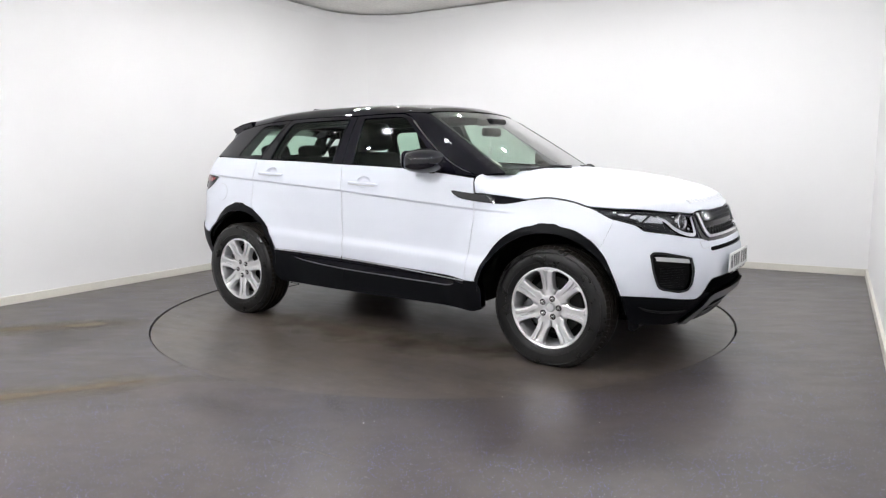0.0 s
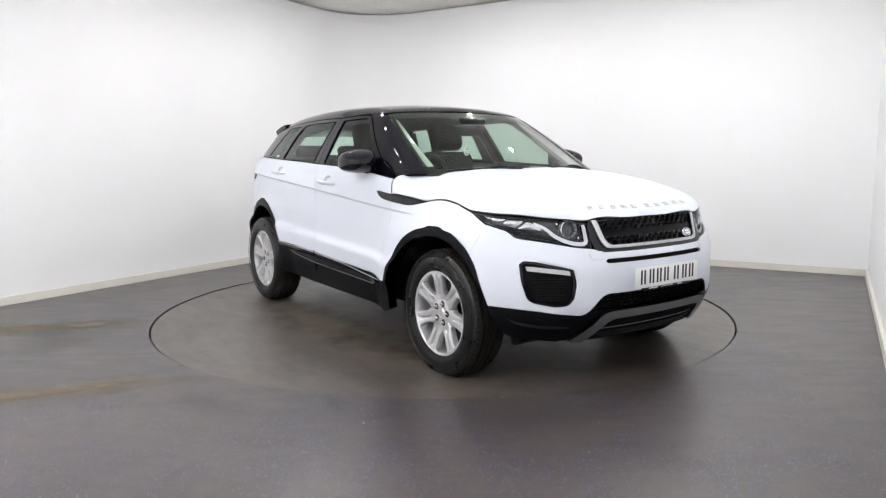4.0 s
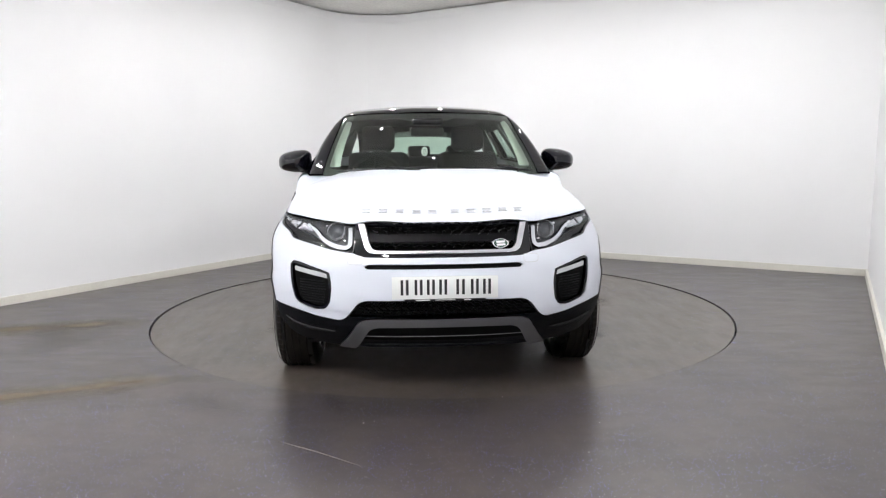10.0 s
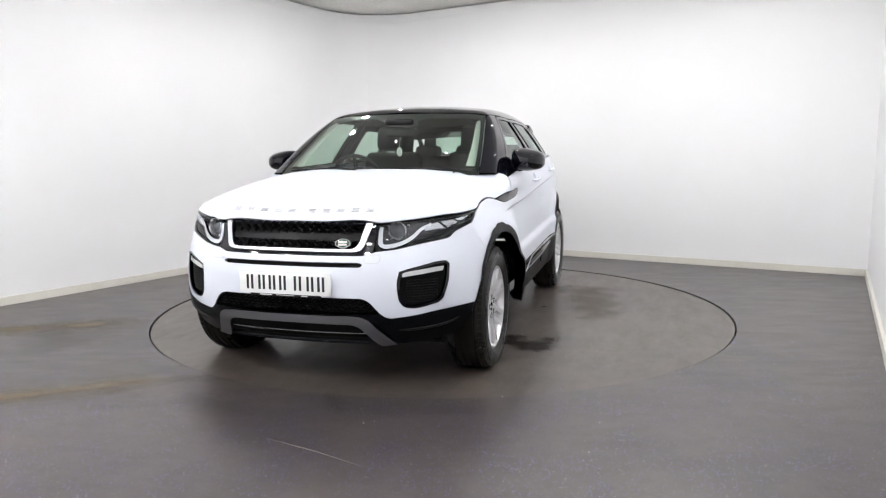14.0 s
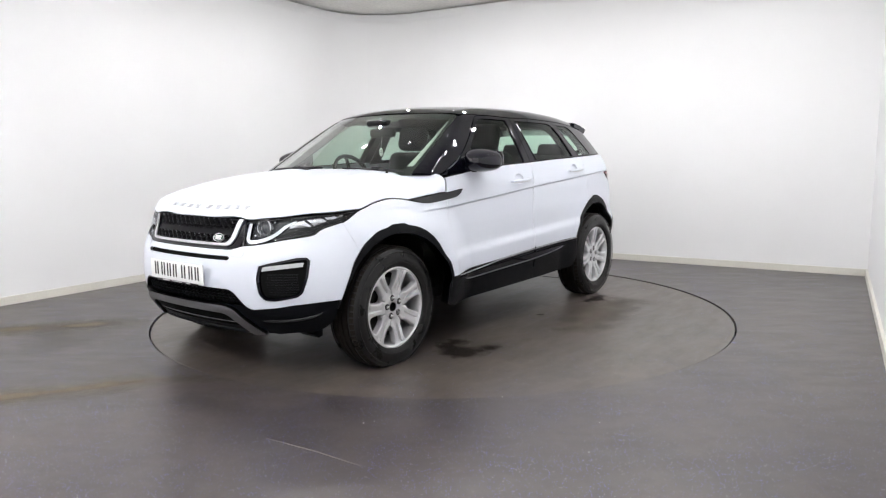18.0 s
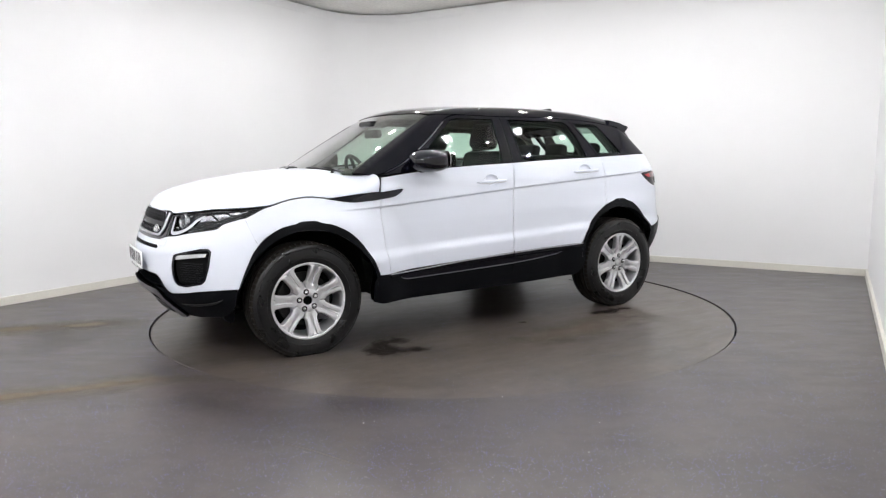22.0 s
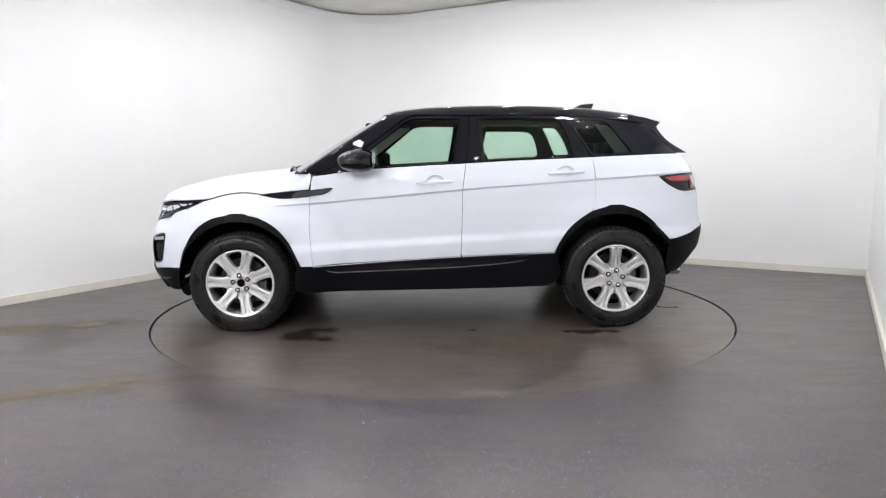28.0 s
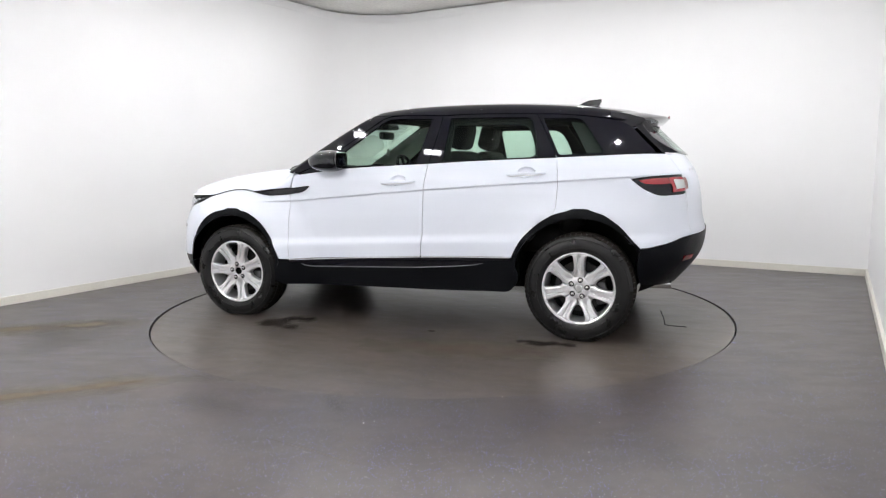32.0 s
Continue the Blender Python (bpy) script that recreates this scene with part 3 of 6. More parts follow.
def in_loop(q, loop):
    x, y = q[:, 0][:, None], q[:, 1][:, None]
    x1, y1 = loop[:, 0][None], loop[:, 1][None]
    x2, y2 = np.roll(loop[:, 0], -1)[None], np.roll(loop[:, 1], -1)[None]
    c = ((y1 > y) != (y2 > y)) & (x < (x2 - x1) * (y - y1) / np.where(y2 == y1, 1e-12, y2 - y1) + x1)
    return c.sum(1) % 2 == 1


def feature_points(step=0.02):
    """Rows of points along the swages of the flank, so that the panels bend sharply there."""
    rows = []
    for x in np.arange(-1.95, 1.2, step):
        for d in (-0.018, -0.0085, -0.004, 0.0, 0.004, 0.0085, 0.018):
            rows.append((x, float(CREASE(x)) + d))
        if -0.95 < x < 0.85:
            for zc in (0.598, 0.612, 0.626, 0.640, 0.655, 0.668):
                rows.append((x, zc - 0.05 * x))
    return np.array([to_spine((x, 0.9, z)) if x > -SX else (S1 + SX - x, z) for x, z in rows])


def sheet(loop, holes, step, extra=None):
    """Triangulates a loop with holes, with even points inside. Returns points, faces, and rims (index lists)."""
    loops = [loop] + holes
    pts, edges, rims = [], [], []
    for lp in loops:
        b = len(pts)
        k = len(lp)
        pts += [tuple(p) for p in lp]
        edges += [(b + i, b + (i + 1) % k) for i in range(k)]
        rims.append(list(range(b, b + k)))
    lo, hi = loop.min(0), loop.max(0)
    gx, gy = np.meshgrid(np.arange(lo[0] + step / 2, hi[0], step), np.arange(lo[1] + step / 2, hi[1], step))
    gx = gx + (np.arange(gx.shape[0]) % 2)[:, None] * step / 2
    g = np.stack([gx.ravel(), gy.ravel()], -1)
    keep = in_loop(g, loop)
    for hl in holes:
        keep &= ~in_loop(g, hl)
    g = g[keep]
    allb = np.array(pts)
    if len(g):
        near = np.full(len(g), 1e9)
        for i in range(0, len(allb), 256):
            near = np.minimum(near, np.min(np.hypot(g[:, 0][:, None] - allb[None, i:i + 256, 0], g[:, 1][:, None] - allb[None, i:i + 256, 1]), 1))
        g = g[near > step * 0.5]
    if extra is not None:
        e = extra[in_loop(extra, loop)]
        for hl in holes:
            e = e[~in_loop(e, hl)] if len(e) else e
        if len(e):
            near = np.min(np.hypot(e[:, 0][:, None] - allb[None, :, 0], e[:, 1][:, None] - allb[None, :, 1]), 1)
            e = e[near > 0.004]
        if len(e) and len(g):
            near = np.min(np.hypot(g[:, 0][:, None] - e[None, :, 0], g[:, 1][:, None] - e[None, :, 1]), 1)
            g = g[near > step * 0.45]
        g = np.concatenate([g, e]) if len(e) else g
    vs, _, fs, _, _, _ = delaunay_2d_cdt([Vector(p) for p in pts] + [Vector(p) for p in g], edges, [], 0, 1e-7)
    v = np.array([(p.x, p.y) for p in vs])
    f = np.array([t for t in fs if len(t) == 3])
    c = v[f].mean(1)
    ok = in_loop(c, loop)
    for hl in holes:
        ok &= ~in_loop(c, hl)
    return v, f[ok], rims


def panel(name, surf, loop, mat, parent, holes=(), step=0.035, off=0.0, rim=0.014, gap=0.002, flip=1, label="", rounds=2, edge=None, dome=0.0, swage=False):
    """A body panel: a loop on a surface, with its own thickness at the rim. flip=-1 puts it on the right side."""
    fn_map, fn = surf
    edge = edge or min(0.02, step * 0.7)
    lp = inset_loop(smooth_loop(loop, edge, rounds=rounds), gap)
    hs = [inset_loop(smooth_loop(h, edge, rounds=rounds), -gap) for h in holes]
    v, f, rims = sheet(lp, hs, step, feature_points() if swage else None)
    p = fn_map(v)
    nrm = slope(fn, p)
    p = p + nrm * off
    if dome:
        d = np.full(len(v), 1e9)
        b = np.concatenate([lp] + hs)
        for i in range(0, len(b), 256):
            d = np.minimum(d, np.min(np.hypot(v[:, 0][:, None] - b[None, i:i + 256, 0], v[:, 1][:, None] - b[None, i:i + 256, 1]), 1))
        p = p + nrm * (np.sqrt(np.clip(d / abs(dome), 0, 1)) * dome)[:, None]
    a, b, c = p[f[:, 0]], p[f[:, 1]], p[f[:, 2]]
    turn = np.einsum("ij,ij->i", np.cross(b - a, c - a), nrm[f[:, 0]]) < 0
    f[turn] = f[turn][:, ::-1]
    verts, normals, faces = [p], [nrm], [tuple(t) for t in f]
    if rim:
        base = len(p)
        for r in rims:
            k = len(r)
            o, i2 = p[r], p[r] - nrm[r] * rim
            # the side of a rim faces along the sheet, away from it
            d = np.roll(o, -1, 0) - np.roll(o, 1, 0)
            out = np.cross(d, nrm[r])
            out /= np.maximum(np.linalg.norm(out, axis=1), 1e-9)[:, None]
            verts += [o, i2]
            normals += [out, out]
            for j in range(k):
                faces.append((base + j, base + (j + 1) % k, base + k + (j + 1) % k, base + k + j))
            base += 2 * k
    verts, normals = np.concatenate(verts), np.concatenate(normals)
    if flip < 0:
        verts, normals = verts * [1, -1, 1], normals * [1, -1, 1]
        faces = [t[::-1] for t in faces]
    return mk(name, verts, faces, mat, parent, label, True, normals if dome == 0 else None)


# ---- the car ----
car = new("car")
tagged(car, "white five-door off-road estate car with gloss black roof", "car")

BELT = "s .805 1.085, s .62 1.108, s .42 1.132, s .22 1.146, s -.02 1.158, s -.27 1.168"
BELT_R = "s -.27 1.168, s -.57 1.184, s -.80 1.193, s -.96 1.198, s -1.165 1.205"
BELT_Q = "s -1.165 1.205, s -1.36 1.213, s -1.60 1.222, s -1.76 1.226"
SILL_F = "s -.23 .522, s .23 .497, s .80 .467"
SILL_R = "s -.23 .522, s -.50 .532, s -.885 .545"
ARCH_F = "s .88 .467, s .930 .585, s 1.003 .69, s 1.075 .757, s 1.175 .806, s 1.245 .818, s 1.275 .832, s 1.375 .832, s 1.405 .818, s 1.50 .803, s 1.60 .745, s 1.672 .66, s 1.725 .54, s 1.752 .452"
ARCH_R = "s -.885 .545, s -.94 .655, s -1.04 .762, s -1.155 .833, s -1.25 .858, s -1.28 .872, s -1.375 .872, s -1.41 .857, s -1.49 .833, s -1.60 .752, s -1.68 .660, s -1.715 .625"


def rev(text):
    return ", ".join(w.strip() for w in reversed(text.split(",")))


LAMP_LOW = "s 1.57 .918, s 1.70 .862, s 1.80 .832, s 1.833 .80, f .645 .775, f .55 .752, f .452 .742"
LAMP_IN = "f .445 .78, f .438 .872"
LAMP_TOP = "f .49 .880, f .60 .893, s 1.90 .900, s 1.75 .913, s 1.57 .926"
FOG = "f .788 .672, f .772 .690, f .73 .688, f .62 .66, f .572 .645, f .560 .58, f .571 .492, f .596 .458, f .65 .452, f .742 .474, f .764 .495, f .786 .58"
TAIL_LAMP = "s -1.64 1.066, s -1.80 1.085, r .66 1.092, r .56 1.085, r .56 .985, r .66 .965, s -1.81 .958, s -1.73 .995, s -1.68 1.03"
HOODLINE = "s 1.57 .924, s 1.53 .933, s 1.42 .965, s 1.30 .980, s 1.22 .972, s 1.17 .962, s .99 .983, s .828 .995, s .806 1.083"
VENT = "s 1.175 .958, s .99 .982, s .81 .993, s .672 1.010, s .655 1.006, s .672 .985, s .72 .957, s .85 .940, s 1.01 .929, s 1.08 .938"


HANDLES = ((-0.055, 1.040), (-0.97, 1.098))


def cup_loop(x, z):
    """The hollow behind a door handle."""
    return [to_spine(on_side(x + 0.058 * math.cos(a), z + 0.012 + 0.036 * math.sin(a))) for a in [2 * math.pi * i / 28 for i in range(28)]]


def body_panels():
    front = mirrored_u(chain(P, "f 0 .722, f .25 .722, f .40 .724, f .43 .735, " + rev(LAMP_LOW).replace("s 1.57 .918", "s 1.69 .862") + ", s 1.636 .705, s 1.672 .66, s 1.725 .54, s 1.752 .452, s 1.83 .447, s 1.95 .432, f .66 .420, f .52 .404, f .487 .424, f .44 .488, f .40 .512, f .2 .514, f 0 .514"))
    slit = mirrored_u(chain(P, "f 0 .691, f .38 .691, f .397 .680, f .385 .668, f 0 .668"))
    fog_l = chain(P, FOG)
    panel("front_bumper", FLANK, front, PAINT, car, [slit, fog_l, [(-a, b) for a, b in fog_l]], 0.03, gap=0.0002, label="white painted front bumper")
    panel("bumper_slot", FLANK, slit, DARK, car, off=-0.012, rim=0)
    hood = mirrored(chain(H, "f 0 .885, f .20 .886, f .44 .883, f .49 .884, f .60 .897, s 1.90 .905, s 1.75 .917, s 1.57 .929, " + HOODLINE[HOODLINE.index("s 1.53"):] + ", t .86 .73, t .96 .60, t 1.03 .35, t 1.05 0"))
    panel("bonnet", BONNET, hood, PAINT, car, step=0.035, label="white painted clamshell bonnet")
    fender = chain(P, "s 1.57 .918, s 1.53 .927, s 1.42 .959, s 1.30 .974, s 1.22 .966, s 1.17 .958, s 1.08 .940, s 1.01 .931, s .85 .942, s .822 .946, s .828 .74, s .80 .467, " + ARCH_F[:ARCH_F.index("s 1.60")] + " s 1.60 .745, s 1.636 .705, s 1.69 .862")
    door_f = chain(P, BELT + ", s -.245 .99, s -.240 .73, s -.23 .522, s .23 .497, s .80 .467, s .828 .74, s .822 .96")
    door_r = chain(P, BELT_R + ", s -1.182 1.04, s -1.172 .87, s -1.155 .833, s -1.04 .762, s -.94 .655, s -.885 .545, s -.50 .532, s -.23 .522, s -.24 .73, s -.245 .99")
    quarter = chain(P, BELT_Q + ", r .645 1.222, r .63 1.10, r .64 .90, r .64 .70, s -1.96 .690, s -1.90 .662, s -1.76 .628, " + rev(ARCH_R)[:rev(ARCH_R).index("s -1.155")] + " s -1.155 .833, s -1.172 .87, s -1.182 1.04")
    tail = chain(P, TAIL_LAMP)
    gate = mirrored_u([(S4 - 0.001, 1.222)] + chain(P, "r .30 1.222, r .643 1.219, r .628 1.10, r .638 .90, r .638 .70, r .3 .70") + [(S4 - 0.001, 0.70)])
    for sd in (1, -1):
        panel("front_wing", FLANK, fender, PAINT, car, flip=sd, step=0.03, gap=0.0009, swage=True, label="white painted front wing")
        d1 = panel("front_door", FLANK, door_f, PAINT, car, [cup_loop(*HANDLES[0])], flip=sd, step=0.028, gap=0.0019, swage=True, label="white painted front door")
        d2 = panel("rear_door", FLANK, door_r, PAINT, car, [cup_loop(*HANDLES[1])], flip=sd, step=0.028, gap=0.0019, swage=True, label="white painted rear door")
        panel("rear_wing", FLANK, quarter, PAINT, car, [tail], flip=sd, step=0.03, gap=0.0011, swage=True, label="white painted rear wing")
        panel("wing_vent", FLANK, chain(P, VENT), BLACK, car, flip=sd, off=0.006, rim=0.014, step=0.02, label="gloss black wing vent blade")
        for d, (hx, hz) in zip((d1, d2), HANDLES):
            door_handle(d, hx, hz, sd)
        doors.append((d1, d2, sd))
    disc = [to_spine(on_side(-1.575 + 0.068 * math.cos(a), 0.948 + 0.066 * math.sin(a))) for a in [2 * math.pi * i / 32 for i in range(32)]]
    rim = inset_loop(np.array(disc), -0.0028)
    seam = panel("flap_seam", FLANK, [tuple(q) for q in rim], SATIN, car, flip=-1, off=0.0008, rim=0, step=0.02, gap=0.0, rounds=0, label="grey seam round the fuel flap")
    panel("fuel_flap", FLANK, disc, PAINT, seam, flip=-1, off=0.0022, rim=0.003, step=0.02, gap=0.0, rounds=0, label="round white fuel flap")
    # the tailgate crosses the middle of the rear: built as one half each side, joined by its number recess
    for sd in (1, -1):
        half = [(min(abs(a), S4 - 0.0005), b) for a, b in gate if a > 0]
        panel("tailgate_half", FLANK, half, PAINT, car, flip=sd, gap=0.0005, label="white painted half of the tailgate")


doors = []


def door_handle(door, x, z, sd):
    """A pull bar over a shallow cup."""
    p = on_side(x, z)
    n = slope(low_body, p[None])[0]
    bm = bmesh.new()
    rise = 0.05
    pts = [(x + d, p[1] + o, z - d * rise) for d, o in ((0.13, 0.002), (0.115, 0.016), (0.07, 0.026), (0, 0.029), (-0.07, 0.026), (-0.115, 0.016), (-0.13, 0.002))]
    tube(bm, pts, [0.004, 0.0085, 0.0105, 0.011, 0.0105, 0.0085, 0.004], 8)
    for v in bm.verts:
        v.co.y *= sd
    hd = part("handle", bm, PAINT, door, "white door pull")
    # grey underside of the pull: its shade, given as a coloured strip
    bm = bmesh.new()
    tube(bm, [(a, b + 0.004, c - 0.009) for a, b, c in pts[1:-1]], [0.003, 0.005, 0.0055, 0.005, 0.003], 6)
    for v in bm.verts:
        v.co.y *= sd
    part("handle_shade", bm, SATIN, hd, "grey strip in place of the shade under the pull")
    panel("handle_cup", FLANK, cup_loop(x, z), PAINT, door, flip=sd, off=-0.001, rim=0, step=0.008, rounds=0, gap=-0.001, dome=-0.015)


def cladding():
    def ring(xc, zc, r, a0, a1, n):
        return [(xc + r * math.cos(radians(a0 + (a1 - a0) * i / n)), zc + r * math.sin(radians(a0 + (a1 - a0) * i / n))) for i in range(n + 1)]

    inner_f = [P("s", *q) for q in ring(1.325, 0.345, 0.436, 162, 12, 16)]
    inner_r = [P("s", *q) for q in ring(-1.325, 0.36, 0.452, 28, 158, 16)]
    arch_f = [(s, z) for s, z in chain(P, ARCH_F)] + [P("s", 1.765, 0.40)] + inner_f[::-1] + [P("s", 0.90, 0.40)]
    arch_r = chain(P, ARCH_R) + inner_r[::-1] + [P("s", -0.90, 0.42)]
    sill = chain(P, "s .89 .470, s .80 .466, s .23 .496, s -.23 .520, s -.50 .530, s -.89 .544, s -.935 .43, s -.925 .37, s -.87 .302, s -.5 .288, s .23 .280, s .86 .276, s .925 .30, s .925 .43")
    blade = chain(P, "s .725 .452, s .69 .422, s .63 .413, s -.21 .443, s -.62 .478, s -.70 .500, s -.60 .505, s -.2 .490, s .3 .468")
    low_f = mirrored_u(chain(P, "f 0 .514, f .2 .514, f .40 .512, f .44 .488, f .487 .424, f .52 .404, f .66 .420, s 1.95 .432, s 1.83 .447, s 1.76 .452, s 1.765 .33, s 1.80 .275, s 1.90 .262, f .60 .255, f .40 .26, f 0 .27"))
    grille = mirrored_u(chain(P, "f 0 .510, f .2 .510, f .395 .508, f .432 .487, f .478 .430, f .2 .428, f 0 .428"))
    low_r = chain(P, "s -1.715 .622, s -1.76 .626, s -1.90 .660, s -1.96 .688, r .62 .698") + [(S4 - 0.0005, 0.698), (S4 - 0.0005, 0.34)] + chain(P, "r .4 .36, r .60 .365, s -1.80 .375, s -1.715 .39, s -1.695 .46, s -1.70 .54")
    for sd in (1, -1):
        panel("arch_trim", FLANK, arch_f, PLASTIC, car, flip=sd, off=0.005, rim=0.07, step=0.03, gap=0, label="black plastic wheel arch trim")
        panel("arch_trim", FLANK, arch_r, PLASTIC, car, flip=sd, off=0.005, rim=0.07, step=0.03, gap=0, label="black plastic wheel arch trim")
        panel("sill_trim", FLANK, sill, PLASTIC, car, flip=sd, off=0.004, rim=0.06, step=0.035, gap=0, label="black plastic sill trim")
        strip = chain(P, "s .80 .464, s .23 .494, s -.23 .518, s -.50 .529, s -.885 .542, s -.885 .520, s -.50 .507, s -.23 .497, s .23 .473, s .80 .443")
        panel("sill_strip", FLANK, strip, BLACK, car, flip=sd, off=0.008, rim=0.01, step=0.03, gap=0.0, label="gloss black strip under the doors")
        # silver tube that stands in for the highlight along the door bottoms
        bm = bmesh.new()
        tube(bm, [Vector(on_side(x, z)) + Vector((0, 0.008, 0)) for x, z in ((0.80, 0.4645), (0.23, 0.4945), (-0.23, 0.5185), (-0.50, 0.5295), (-0.885, 0.5425))], 0.0028, 6)
        mirror_bm(bm, sd)
        part("sill_glint", bm, SATIN, car, "thin silver tube in place of the highlight under the doors")
        bm = bmesh.new()
        tube(bm, [Vector(on_side(-0.232, z)) + Vector((0, 0.010, 0)) for z in (0.535, 0.50, 0.46, 0.42, 0.38)], 0.0035, 6)
        mirror_bm(bm, sd)
        part("sill_seam", bm, DARK, car, "dark seam between the sill covers")
        b = panel("sill_blade", FLANK, blade, BLACK, car, flip=sd, off=0.013, rim=0.012, step=0.03, gap=0, label="gloss black sill blade")
        # the highlight on the blade's lower edge, modelled as a pale tube
        bm = bmesh.new()
        tube(bm, [Vector(on_side(x, z)) + Vector((0, 0.0145, 0)) for x, z in ((0.715, 0.440), (0.69, 0.424), (0.64, 0.415), (0.4, 0.422), (0.0, 0.436), (-0.21, 0.444), (-0.45, 0.461), (-0.62, 0.479), (-0.69, 0.494))], [0.001, 0.003, 0.0032, 0.0032, 0.0032, 0.0032, 0.003, 0.0025, 0.001], 6)
        if sd < 0:
            for v in bm.verts:
                v.co.y *= -1
        part("blade_glint", bm, SKID, b, "thin grey tube in place of the lower edge's highlight")
        r = panel("rear_valance", FLANK, low_r, PLASTIC, car, flip=sd, off=0.006, rim=0.05, step=0.035, gap=0, label="black plastic lower rear bumper")
        refl = chain(P, "r .70 .570, r .57 .570, r .57 .538, r .69 .533")
        panel("reflector", FLANK, refl, RED, r, flip=sd, off=0.010, rim=0.01, step=0.02, label="red reflector")
    panel("front_valance", FLANK, low_f, PLASTIC, car, [grille], off=0.004, rim=0.05, step=0.03, gap=0.0, label="black plastic lower front bumper")
    # liner shell behind every gap
    for sd in (1, -1):
        lp = [(0.001, 0.45), (SY + 0.2, 0.38)]
        for xc in (1.33, -1.33):
            s0 = S1 + SX - xc
            lp += [(s0 - 0.45, 0.32)] + [(s0 - 0.45 * math.cos(a), 0.36 + 0.45 * math.sin(a)) for a in [math.pi * i / 14 for i in range(15)]] + [(s0 + 0.45, 0.32)]
        lp += [(S3, 0.40), (S4 - 0.001, 0.40)] + [(S4 - 0.001, 1.14), (S1 + SX + 1.1, 1.14), (S1 + SX - 0.75, 1.03), (S1 - 0.12, 0.86), (SY + 0.05, 0.70), (0.001, 0.70)]
        panel("inner_shell", FLANK, lp, DARK, car, flip=sd, off=-0.020, rim=0, step=0.06, gap=0, rounds=0, label="dark liner behind the panel gaps")


def underbody():
    bm = bmesh.new()
    box(bm, (0.1, 0, 0.32), (3.4, 1.1, 0.10), 0.03)
    box(bm, (0.0, 0, 0.345), (1.72, 1.62, 0.09), 0.03)
    box(bm, (1.55, 0, 0.60), (0.72, 1.0, 0.42), 0.05)
    # low front and rear trays, unseen, added to deepen the shade beneath
    box(bm, (1.45, 0, 0.265), (0.95, 1.15, 0.05), 0.02)
    box(bm, (-1.2, 0, 0.30), (0.7, 0.9, 0.08), 0.03)
    part("underbody", bm, DARK, car, "dark underbody")
    for xc in (1.33, -1.33):
        for sd in (1, -1):
            bm = bmesh.new()
            n = 24
            pr = []
            for i in range(n + 1):
                a = math.pi * (0.02 + 0.96 * i / n)
                c, s = xc + 0.465 * math.cos(a), 0.36 + 0.465 * math.sin(a)
                pr.append((bm.verts.new((c, sd * 0.50, s)), bm.verts.new((c, sd * (0.885 - 0.15 * abs(math.cos(a)) ** 3), s))))
            hub = bm.verts.new((xc, sd * 0.50, 0.30))
            for i in range(n):
                bm.faces.new((pr[i][0], pr[i + 1][0], pr[i + 1][1], pr[i][1]))
                bm.faces.new((hub, pr[i + 1][0], pr[i][0]))
            part("wheel_liner", bm, DARK, car, "black wheel arch liner")
    bm = bmesh.new()
    tube(bm, [(-1.70, 0.55, 0.345), (-1.80, 0.55, 0.35), (-1.90, 0.55, 0.352)], 0.034, 16)
    part("exhaust_tip", bm, CHROME, car, "chrome exhaust tip")


